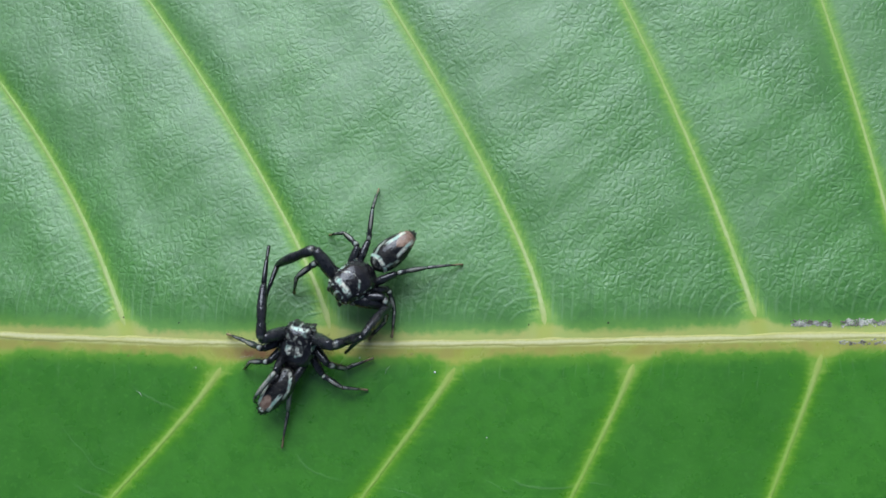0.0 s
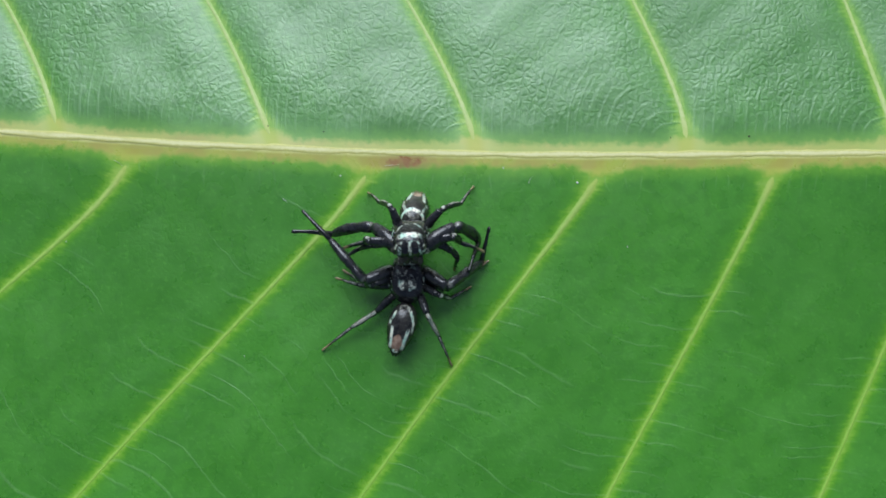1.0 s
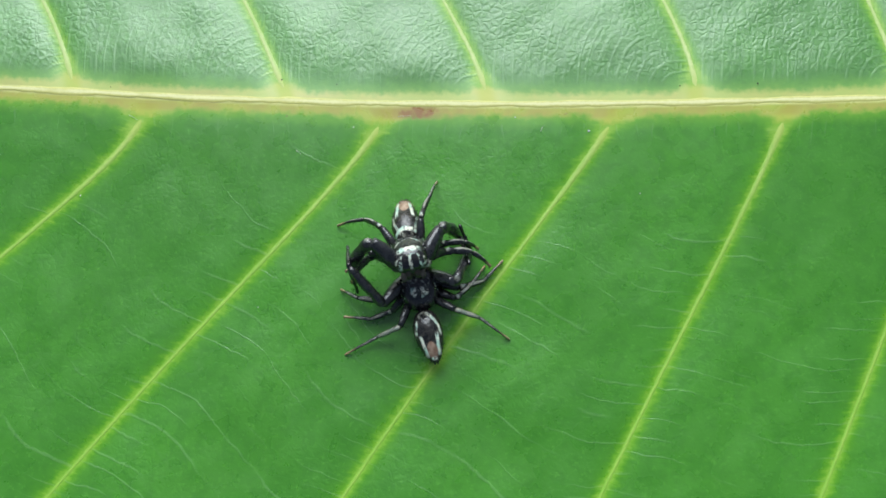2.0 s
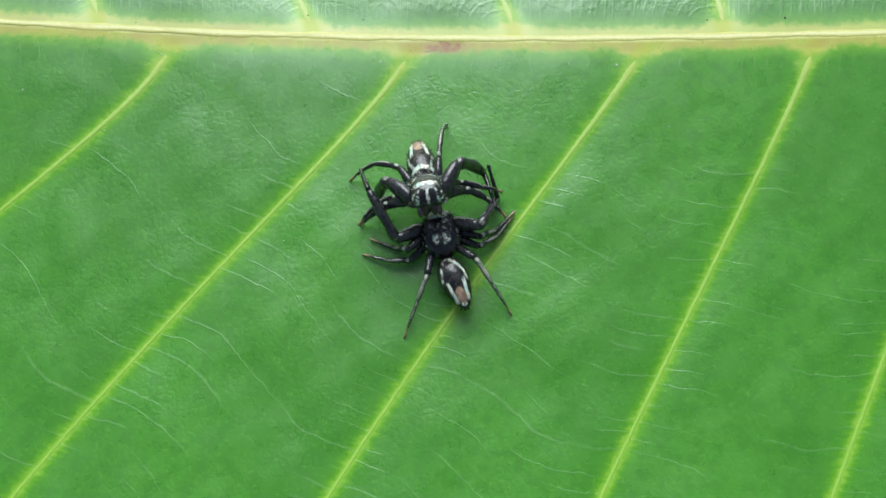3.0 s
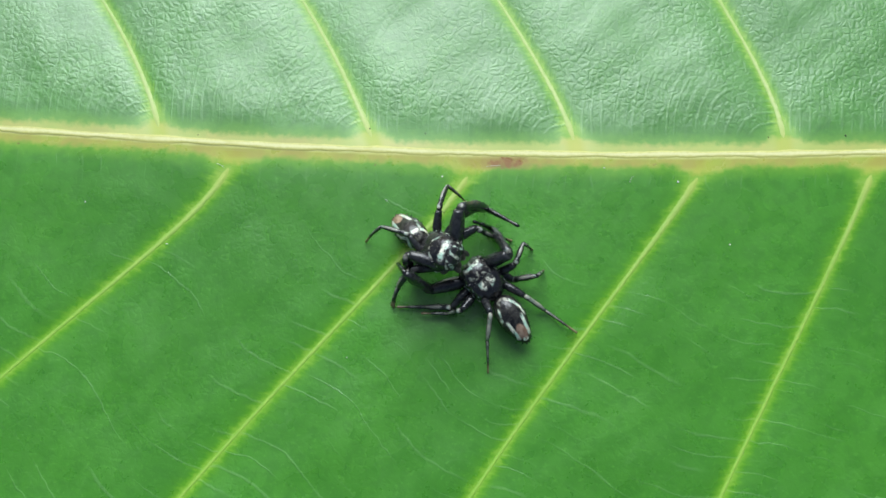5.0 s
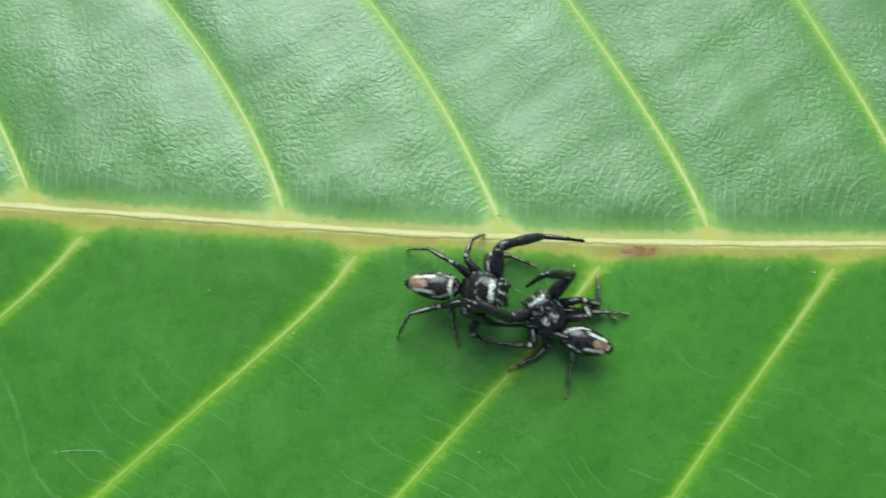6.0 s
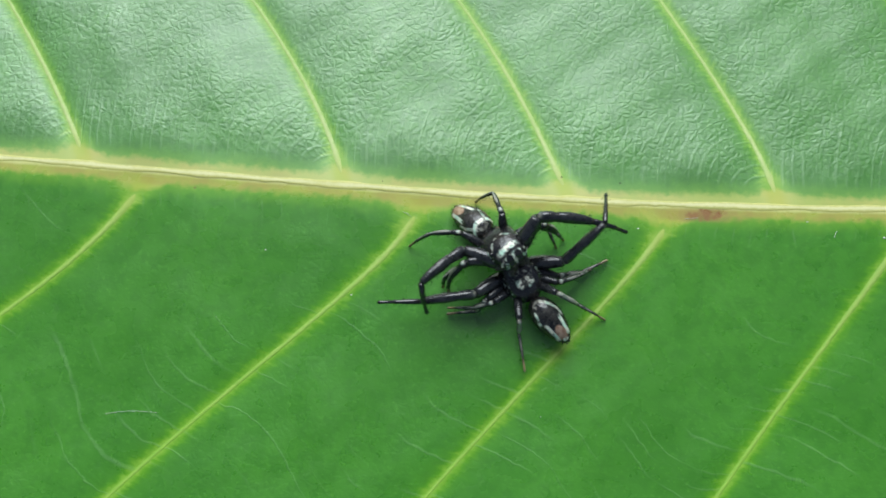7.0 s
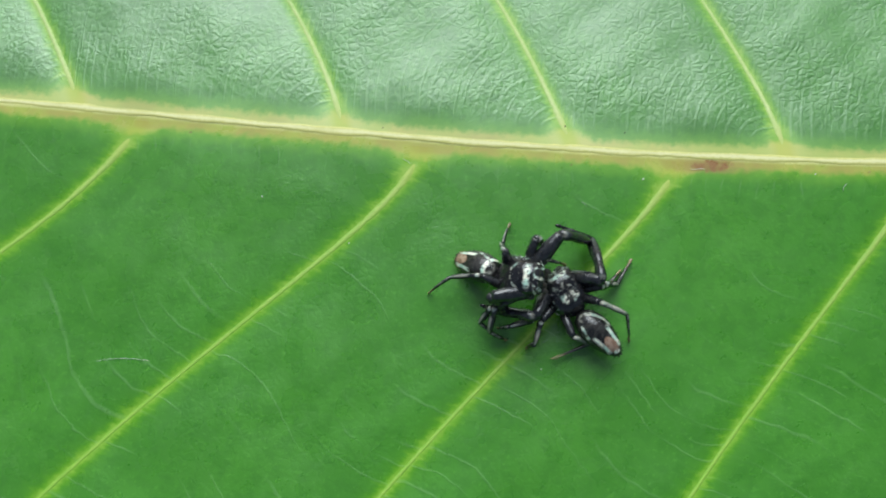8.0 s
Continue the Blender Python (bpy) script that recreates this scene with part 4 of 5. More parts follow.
RAISED_LEGS["2l"] = [
    (0.0, 4.2, 6.0, 3.3, 5.1, 2.6, 4.1),
    (0.3, 0.4, 0.8, -0.9, 0.7, -1.9, -0.5),
    (0.5, -1.0, -0.7, -2.2, -1.0, -3.0, -2.1),
    (1.0, -3.1, -5.9, -4.2, -5.8, -5.8, -6.3),
    (2.5, -3.3, -11.7, -3.8, -12.6, -4.2, -13.7),
    (3.0, -3.4, -12.2, -4.5, -12.4, -5.6, -13.0),
    (3.5, -4.3, -10.4, -4.9, -11.1, -5.5, -11.8),
    (4.0, -4.1, -10.0, -4.4, -10.9, -4.6, -11.2),
    (4.2, -4.5, -9.0, -5.3, -9.7, -6.1, -10.3),
    (5.3, -8.1, -7.9, -8.3, -9.0, -8.2, -10.4),
    (5.5, -9.8, -6.4, -9.6, -7.7, -8.3, -9.9),
    (5.8, -14.6, -4.5, -14.1, -6.0, -12.6, -7.1),
    (6.0, -11.6, -5.8, -11.0, -6.3, -9.0, -6.7),
    (6.2, -13.9, -4.1, -14.1, -5.2, -13.6, -6.0),
    (6.5, -14.9, -5.1, -15.7, -6.4, -15.8, -8.5),
    (6.8, -17.1, -2.8, -17.9, -4.6, -17.9, -6.1),
    (7.0, -16.9, -4.1, -17.1, -4.9, -17.3, -5.6),
    (7.3, -17.2, -3.6, -18.4, -4.6, -19.6, -6.6),
    (7.5, -15.8, -4.9, -15.5, -5.7, -15.2, -6.8),
    (7.7, -15.8, -5.5, -16.7, -6.3, -17.0, -8.9),
    (8.0, -15.2, -10.9, -14.5, -11.8, -13.5, -12.3),
]
RAISED_LEGS["2r"] = [
    (0.0, 9.5, 3.5, 9.0, 2.0, 7.9, 0.8),
    (0.5, 4.2, -2.7, 6.0, -3.7, 8.1, -4.3),
    (1.0, 4.8, -5.2, 6.6, -5.9, 7.8, -6.5),
    (2.5, 3.1, -10.9, 4.5, -11.3, 5.9, -12.4),
    (3.0, 3.4, -10.9, 4.4, -11.2, 5.8, -12.4),
    (3.5, 2.8, -9.2, 3.9, -9.8, 5.2, -10.3),
    (4.0, 1.2, -6.6, 2.7, -7.6, 4.0, -8.0),
    (4.2, 0.9, -8.5, 2.1, -9.6, 3.8, -9.9),
    (5.3, -3.8, -3.7, -2.6, -3.6, -1.4, -3.8),
    (5.5, -6.3, -2.5, -5.2, -2.3, -4.0, -2.7),
    (5.8, -12.7, 0.1, -12.0, 0.5, -11.3, 0.6),
    (6.0, -10.4, -0.8, -9.0, -0.6, -7.2, -1.3),
    (6.2, -10.6, -1.5, -9.9, -1.0, -9.1, -0.8),
    (6.5, -11.2, -1.3, -10.7, -1.2, -9.2, -1.1),
    (7.0, -11.2, -1.4, -10.3, -1.8, -9.6, -2.0),
    (7.5, -10.5, -2.7, -9.2, -2.2, -9.5, -0.1),
    (8.0, -12.2, -6.5, -11.3, -6.3, -10.5, -6.3),
]
RAISED_LEGS["3l"] = [
    (0.0, 7.5, 7.3, 6.0, 8.6, 4.9, 8.5),
    (0.5, -0.4, -1.4, -1.4, -2.2, -2.1, -3.1),
    (0.7, -0.5, -2.4, -1.9, -2.3, -3.3, -2.1),
    (1.0, -2.1, -6.4, -3.8, -6.6, -5.3, -7.5),
    (2.5, -3.8, -10.9, -5.3, -11.9, -7.2, -13.4),
    (3.0, -4.8, -11.4, -5.5, -11.8, -7.1, -13.5),
    (3.5, -5.0, -10.6, -6.1, -11.9, -7.0, -13.5),
    (4.0, -4.7, -10.0, -5.6, -11.3, -6.7, -13.2),
    (4.2, -5.4, -9.6, -6.1, -10.8, -6.5, -13.2),
    (5.3, -7.7, -7.5, -8.2, -8.2, -8.6, -8.9),
    (5.5, -9.5, -5.8, -9.6, -6.5, -9.5, -6.8),
    (5.8, -15.0, -4.1, -15.7, -5.2, -16.0, -6.0),
    (6.0, -13.3, -3.7, -13.0, -5.2, -12.4, -6.9),
    (6.2, -14.0, -4.3, -14.4, -5.2, -14.1, -6.1),
    (6.5, -13.6, -5.8, -13.0, -6.9, -12.3, -8.0),
    (7.0, -17.1, -4.3, -17.7, -4.9, -17.9, -5.5),
    (7.5, -15.5, -5.4, -15.1, -6.4, -14.6, -7.1),
    (8.0, -15.0, -10.6, -15.2, -11.2, -14.1, -11.9),
]
RAISED_LEGS["3r"] = [
    (0.0, 10.0, 4.3, 10.3, 2.7, 10.1, 0.3),
    (0.5, 3.4, -2.5, 4.9, -4.1, 5.8, -5.6),
    (1.0, 4.0, -6.7, 4.2, -7.1, 3.8, -7.8),
    (2.5, 3.2, -9.6, 4.0, -10.0, 5.6, -10.2),
    (3.0, 3.0, -9.7, 3.8, -10.2, 5.5, -10.3),
    (3.5, 2.6, -9.6, 3.7, -10.2, 4.4, -11.2),
    (4.0, 1.0, -6.8, 2.3, -7.4, 3.2, -7.9),
    (4.2, 0.5, -7.4, 1.5, -7.6, 3.0, -7.7),
    (5.3, -5.0, -3.3, -4.2, -2.4, -3.4, -1.8),
    (5.5, -6.9, -2.5, -6.3, -1.7, -5.6, -1.3),
    (5.8, -13.7, -0.3, -13.2, 0.4, -12.5, 0.7),
    (6.0, -12.1, -0.8, -11.6, 0.3, -10.7, 1.0),
    (6.2, -11.7, -1.5, -11.1, -1.0, -9.8, -0.8),
    (6.5, -11.5, -1.5, -10.9, -1.3, -10.2, -1.4),
    (7.0, -11.5, -1.4, -10.7, -1.6, -10.0, -2.6),
    (7.5, -8.7, -3.1, -7.7, -3.6, -6.9, -4.1),
    (8.0, -9.5, -6.3, -8.7, -6.5, -8.0, -7.1),
]
RAISED_LEGS["4l"] = [
    (0.0, 8.1, 7.8, 8.3, 9.9, 8.5, 11.6),
    (0.3, 2.0, 3.8, 1.3, 4.5, -0.0, 5.6),
    (0.5, 0.3, 0.1, -0.5, 1.5, -1.2, 3.7),
    (0.7, -0.2, -2.5, -1.5, -1.7, -2.6, -1.0),
    (1.0, -0.4, -3.8, -1.3, -3.3, -2.3, -2.4),
    (2.5, -2.9, -9.5, -4.4, -9.1, -6.5, -9.7),
    (3.0, -3.0, -9.2, -4.7, -9.0, -6.5, -9.8),
    (3.5, -3.2, -7.9, -4.2, -7.7, -6.3, -7.3),
    (4.0, -3.3, -8.3, -4.1, -7.9, -5.0, -7.8),
    (4.2, -4.5, -7.5, -5.3, -7.0, -6.1, -7.0),
    (5.3, -8.1, -4.8, -9.6, -5.0, -11.1, -5.7),
    (5.5, -10.1, -4.1, -11.7, -4.9, -12.2, -6.6),
    (5.8, -15.8, -3.4, -16.2, -4.4, -16.7, -5.7),
    (6.0, -14.4, -4.3, -15.9, -4.8, -17.0, -6.3),
    (6.2, -15.0, -3.8, -16.3, -4.9, -17.5, -6.4),
    (6.5, -14.9, -2.8, -16.3, -3.3, -17.1, -3.8),
    (6.8, -16.7, -1.1, -18.2, -2.3, -18.9, -3.7),
    (7.0, -17.1, -1.9, -18.3, -2.1, -20.0, -2.6),
    (7.3, -17.2, -3.1, -18.7, -2.9, -20.8, -2.1),
    (7.5, -16.3, -3.0, -17.4, -3.7, -19.1, -4.6),
    (7.7, -15.6, -3.5, -17.4, -4.1, -19.2, -4.6),
    (8.0, -15.6, -8.2, -17.0, -8.4, -18.5, -9.2),
]
RAISED_LEGS["4r"] = [
    (0.0, 10.5, 5.5, 12.1, 5.7, 14.5, 6.0),
    (0.3, 5.3, 3.0, 6.7, 4.0, 8.1, 5.1),
    (0.5, 3.4, -1.0, 4.6, 0.6, 6.3, 2.6),
    (0.7, 2.3, -2.8, 2.7, -2.2, 4.7, -0.7),
    (1.0, 3.0, -3.9, 4.2, -3.3, 5.1, -1.9),
    (2.5, -0.1, -8.8, 0.1, -7.4, 0.4, -5.9),
    (3.0, -0.1, -8.4, 0.1, -7.0, 0.4, -5.8),
    (3.5, -0.4, -7.5, 0.1, -6.7, 0.4, -5.6),
    (4.0, -0.9, -6.9, -0.1, -6.1, 0.4, -5.6),
    (4.2, -1.8, -6.7, -0.8, -6.1, 0.4, -5.7),
    (5.3, -5.8, -2.9, -5.6, -2.3, -4.8, -1.8),
    (5.5, -8.2, -3.3, -7.9, -2.5, -7.4, -1.3),
    (5.8, -14.2, -1.4, -14.8, -0.9, -15.2, -0.5),
    (6.0, -13.1, -1.2, -14.3, -0.5, -16.0, -0.1),
    (6.2, -13.1, -1.5, -14.2, -0.6, -15.9, -0.1),
    (6.5, -13.1, -1.3, -14.2, -0.5, -16.0, 0.1),
    (6.8, -13.7, -0.1, -14.3, 1.0, -15.1, 0.9),
    (7.0, -14.0, -0.9, -14.5, 0.6, -15.5, 0.5),
    (7.3, -14.1, -2.3, -14.3, -0.9, -15.6, 0.6),
    (7.5, -13.7, -1.5, -14.2, -0.9, -14.6, 0.0),
    (7.7, -12.4, -3.2, -12.6, -1.9, -13.1, 0.2),
    (8.0, -13.9, -6.7, -13.7, -5.9, -13.3, -4.6),
]
# t, x, y, height, heading, pitch, abdomen heading, abdomen droop
CROUCHED_BODY = [
    (0.0, 3.25, 0.43, 1.75, -14, 0, -36, 0),
    (0.3, 1.50, -2.49, 1.75, -5, 0, -22, 0),
    (0.5, 0.83, -5.37, 1.75, -9, 0, -33, 0),
    (0.7, 0.66, -7.08, 1.75, -3, 0, -14, 2),
    (1.0, 0.64, -8.50, 1.75, -0, 0, -14, 2),
    (2.5, 0.29, -13.72, 1.75, 10, 0, 25, 0),
    (3.0, -0.04, -13.88, 1.75, 10, 0, 23, 0),
    (3.5, -0.29, -12.83, 1.75, 8, 0, 7, 0),
    (4.0, 0.36, -11.24, 1.75, 12, 0, 12, 0),
    (4.2, -0.49, -11.59, 1.75, 13, 0, 26, 14),
    (5.3, -2.16, -6.90, 1.75, 50, 0, 37, 2),
    (5.5, -4.16, -5.07, 1.75, 42, 0, 51, 0),
    (5.8, -6.87, -2.72, 1.75, 62, 0, 78, 0),
    (6.0, -6.61, -4.65, 1.75, 36, 0, 74, 0),
    (6.2, -8.50, -4.73, 1.75, 42, 0, 64, 0),
    (6.5, -9.22, -5.23, 1.75, 28, 0, 71, 0),
    (6.8, -12.16, -4.90, 1.75, 18, 0, 45, 4),
    (7.0, -12.53, -4.82, 1.75, 30, 0, 41, 9),
    (7.3, -12.05, -5.08, 1.75, 30, 0, 38, 6),
    (7.5, -11.57, -4.49, 1.75, 13, 0, 26, 0),
    (7.7, -11.22, -5.81, 1.75, 12, 0, 11, 2),
    (8.0, -9.75, -9.02, 1.75, 34, 0, 46, 0),
]
# each leg: t, then x and y of the knee, the ankle and the foot
CROUCHED_LEGS = {}
CROUCHED_LEGS["1l"] = [
    (0.0, 1.2, 0.7, 1.1, 4.5, 1.2, 7.4),
    (0.3, -1.0, -2.4, -2.2, 1.4, -3.3, 3.8),
    (0.5, -2.2, -4.3, -3.4, -1.1, -4.5, 2.0),
    (0.7, -2.4, -6.8, -4.0, -4.1, -5.9, -1.0),
    (1.0, -2.2, -8.7, -4.6, -5.9, -6.7, -3.8),
    (2.5, -1.9, -14.8, -3.6, -13.0, -3.6, -11.2),
    (3.0, -3.0, -14.3, -4.7, -11.3, -5.5, -9.4),
    (3.5, -3.8, -13.2, -5.2, -10.1, -5.1, -6.3),
    (4.0, -2.9, -10.5, -4.7, -9.3, -6.1, -7.9),
    (4.2, -2.9, -11.4, -4.4, -10.6, -5.2, -9.4),
    (5.3, -6.1, -8.0, -8.0, -7.3, -8.7, -6.5),
    (5.5, -6.6, -6.5, -9.3, -5.7, -10.1, -5.0),
    (5.8, -8.8, -5.0, -10.7, -5.2, -12.3, -5.3),
    (6.0, -9.2, -4.9, -11.4, -4.3, -12.5, -3.7),
    (6.2, -11.1, -5.1, -12.7, -4.5, -13.7, -4.1),
    (6.5, -12.0, -6.1, -14.2, -5.3, -15.4, -4.9),
    (6.8, -15.4, -6.3, -16.4, -5.2, -15.1, -4.3),
    (7.0, -15.6, -6.0, -18.9, -6.5, -22.1, -6.6),
    (7.5, -13.4, -6.6, -15.0, -4.7, -15.5, -3.9),
    (8.0, -12.6, -11.3, -13.4, -10.4, -14.8, -10.2),
]
CROUCHED_LEGS["1r"] = [
    (0.0, 5.9, 0.4, 7.7, 1.1, 8.9, 2.5),
    (0.3, 5.5, -2.9, 7.2, -0.9, 6.2, 1.1),
    (0.5, 3.9, -5.5, 6.7, -3.1, 6.4, -1.0),
    (0.7, 4.3, -7.2, 6.3, -4.1, 6.5, -1.4),
    (1.0, 3.7, -9.0, 5.4, -7.5, 6.1, -4.9),
    (2.5, 3.0, -13.2, 3.5, -11.2, 2.4, -9.4),
    (3.0, 2.9, -13.4, 3.7, -11.6, 3.1, -9.3),
    (3.5, 2.2, -11.2, 3.0, -9.2, 1.9, -7.0),
    (4.0, 2.5, -9.1, 2.7, -7.4, 1.2, -5.2),
    (4.2, 1.5, -9.8, 1.6, -7.8, 0.1, -6.6),
    (5.3, -0.4, -5.0, -1.9, -3.9, -3.1, -4.2),
    (5.5, -3.5, -2.0, -6.0, -0.9, -5.1, -2.4),
    (5.8, -7.9, -1.6, -8.4, -1.1, -9.0, -1.0),
    (6.0, -5.2, -2.2, -6.9, -2.3, -8.0, -2.9),
    (6.2, -6.8, -3.8, -8.0, -2.2, -8.9, -1.4),
    (6.5, -6.9, -3.4, -7.6, -1.9, -9.2, -1.6),
    (6.8, -9.6, -4.5, -9.1, -1.9, -10.6, -0.4),
    (7.0, -9.8, -3.7, -7.5, -1.6, -7.0, 0.8),
    (7.3, -9.5, -4.5, -8.7, -2.6, -9.7, -0.8),
    (7.5, -8.9, -3.8, -9.7, -1.1, -12.0, -1.3),
    (7.7, -7.9, -5.8, -8.0, -4.1, -9.7, -3.5),
    (8.0, -7.6, -8.3, -7.8, -5.5, -10.4, -4.7),
]
CROUCHED_LEGS["2l"] = [
    (0.0, 1.0, 0.2, -0.5, 0.7, -2.1, 1.2),
    (0.3, -0.5, -3.2, -2.0, -3.0, -3.6, -2.9),
    (0.5, -1.7, -5.5, -2.7, -4.7, -3.5, -3.8),
    (0.7, -1.7, -7.5, -2.8, -8.1, -4.3, -7.6),
    (1.0, -1.7, -8.9, -2.6, -8.7, -4.0, -7.9),
    (2.5, -2.9, -15.2, -4.5, -14.9, -6.0, -14.4),
    (3.0, -2.3, -15.0, -2.9, -14.7, -4.2, -14.2),
    (3.5, -3.3, -13.3, -3.9, -13.4, -4.9, -13.7),
    (4.0, -2.1, -13.0, -3.5, -12.7, -4.4, -11.6),
    (4.2, -3.3, -13.0, -5.0, -12.4, -6.9, -10.8),
    (5.3, -3.8, -9.3, -5.4, -9.4, -8.2, -10.3),
    (5.5, -6.1, -7.6, -7.5, -8.0, -10.1, -8.0),
    (5.8, -6.7, -5.5, -7.0, -6.4, -9.0, -8.5),
    (6.0, -7.4, -6.7, -8.6, -6.7, -10.7, -6.5),
    (6.2, -10.8, -7.1, -11.9, -7.3, -13.0, -7.0),
    (6.5, -11.0, -7.1, -12.2, -7.6, -14.1, -8.3),
    (7.0, -14.8, -6.3, -15.5, -6.8, -17.1, -7.0),
    (7.3, -15.3, -7.4, -16.6, -7.1, -18.4, -6.8),
    (7.5, -13.4, -6.5, -13.9, -6.8, -14.4, -7.3),
    (8.0, -12.1, -11.2, -13.1, -11.3, -13.9, -11.4),
]
CROUCHED_LEGS["2r"] = [
    (0.0, 5.5, -1.0, 6.2, -0.9, 7.6, -0.4),
    (0.3, 5.2, -3.6, 6.0, -3.2, 6.9, -2.5),
    (0.5, 3.1, -5.9, 3.9, -6.6, 4.7, -7.2),
    (0.7, 3.5, -8.4, 5.2, -8.0, 7.2, -7.0),
    (1.0, 3.5, -9.4, 5.2, -8.2, 7.0, -6.9),
    (2.5, 3.3, -13.8, 4.1, -13.8, 5.8, -12.1),
    (3.0, 2.8, -14.1, 3.6, -13.4, 4.8, -12.2),
    (3.5, 2.6, -13.2, 3.9, -12.1, 4.5, -11.3),
    (4.0, 2.8, -11.6, 3.7, -10.9, 3.8, -10.2),
    (4.2, 2.2, -12.0, 3.3, -11.1, 4.0, -10.4),
    (5.3, 0.2, -6.6, 1.1, -6.6, 1.8, -6.0),
    (5.5, -2.2, -4.3, -1.8, -2.7, -2.4, -0.9),
    (5.8, -4.6, -2.0, -3.9, -1.4, -3.4, -2.3),
    (6.0, -3.6, -3.6, -3.0, -3.2, -2.9, -2.1),
    (6.2, -6.1, -4.7, -4.9, -3.8, -3.3, -2.2),
    (6.5, -8.1, -4.8, -6.8, -4.6, -5.7, -3.6),
    (6.8, -9.4, -5.4, -8.3, -4.6, -6.8, -3.4),
    (7.0, -9.3, -4.8, -8.2, -4.2, -6.6, -3.4),
    (7.5, -8.7, -4.5, -8.1, -4.4, -6.9, -4.3),
    (7.7, -8.4, -7.7, -7.3, -7.0, -5.4, -6.6),
    (8.0, -6.7, -8.5, -6.3, -7.9, -5.5, -6.8),
]
CROUCHED_LEGS["3l"] = [
    (0.0, 1.3, -0.7, 0.1, -0.7, -0.8, -1.2),
    (0.3, -0.3, -3.8, -1.8, -4.1, -3.6, -4.3),
    (0.5, -1.1, -6.0, -2.3, -6.2, -3.5, -6.7),
    (1.0, -3.1, -9.3, -4.2, -8.8, -5.6, -8.4),
    (2.5, -1.8, -16.2, -3.0, -16.7, -5.3, -16.8),
    (3.0, -2.4, -15.8, -3.9, -15.6, -5.7, -15.1),
    (3.5, -2.1, -15.1, -3.5, -15.3, -5.8, -15.1),
    (4.0, -1.5, -13.4, -2.7, -13.8, -5.5, -14.1),
    (4.2, -2.3, -14.2, -3.6, -14.5, -5.9, -15.0),
    (5.3, -3.6, -9.8, -5.0, -10.2, -7.2, -10.5),
    (5.5, -4.5, -8.1, -5.3, -9.4, -7.3, -10.4),
    (5.8, -6.9, -5.8, -7.4, -6.8, -8.8, -8.3),
    (6.0, -6.1, -6.5, -7.1, -7.6, -9.2, -8.4),
    (6.2, -10.4, -7.5, -11.9, -8.1, -13.9, -8.8),
    (6.5, -10.5, -7.7, -11.8, -8.5, -13.8, -8.8),
    (7.0, -15.4, -7.2, -17.1, -7.4, -19.2, -7.4),
    (7.3, -14.7, -8.4, -15.8, -8.6, -17.8, -8.3),
    (7.5, -13.2, -6.9, -13.7, -7.2, -14.8, -7.1),
    (7.7, -14.1, -8.3, -15.5, -8.9, -17.6, -9.8),
    (8.0, -11.4, -11.2, -11.6, -12.1, -11.9, -12.6),
]
CROUCHED_LEGS["3r"] = [
    (0.0, 5.0, -2.2, 6.3, -2.6, 7.9, -2.8),
    (0.3, 3.3, -4.8, 5.1, -5.9, 7.2, -6.9),
    (0.5, 3.3, -7.3, 4.9, -7.3, 7.2, -6.7),
    (1.0, 2.9, -9.6, 3.7, -9.6, 4.9, -9.0),
    (2.5, 3.1, -14.5, 4.1, -13.4, 5.0, -11.9),
    (3.0, 3.0, -14.7, 4.0, -13.8, 5.1, -12.4),
    (3.5, 2.6, -14.0, 3.7, -13.7, 5.1, -12.6),
    (4.0, 2.3, -13.3, 3.5, -12.7, 5.2, -12.2),
    (4.2, 1.8, -12.2, 3.3, -12.3, 5.2, -12.2),
    (5.3, 0.2, -6.0, 0.7, -5.4, 1.2, -5.1),
    (5.5, -1.5, -5.4, 0.7, -5.3, 1.7, -6.0),
    (5.8, -4.2, -1.8, -3.5, -1.4, -2.8, -2.3),
    (6.0, -3.8, -4.4, -2.5, -4.4, -0.5, -4.5),
    (6.2, -5.9, -4.8, -4.7, -4.4, -3.3, -4.0),
    (6.5, -7.0, -4.9, -5.8, -3.6, -4.5, -2.3),
    (7.0, -10.0, -5.1, -8.7, -4.6, -7.6, -4.0),
    (7.5, -8.8, -4.9, -8.3, -5.0, -7.5, -4.6),
    (8.0, -7.6, -8.7, -6.9, -8.4, -5.9, -7.4),
]
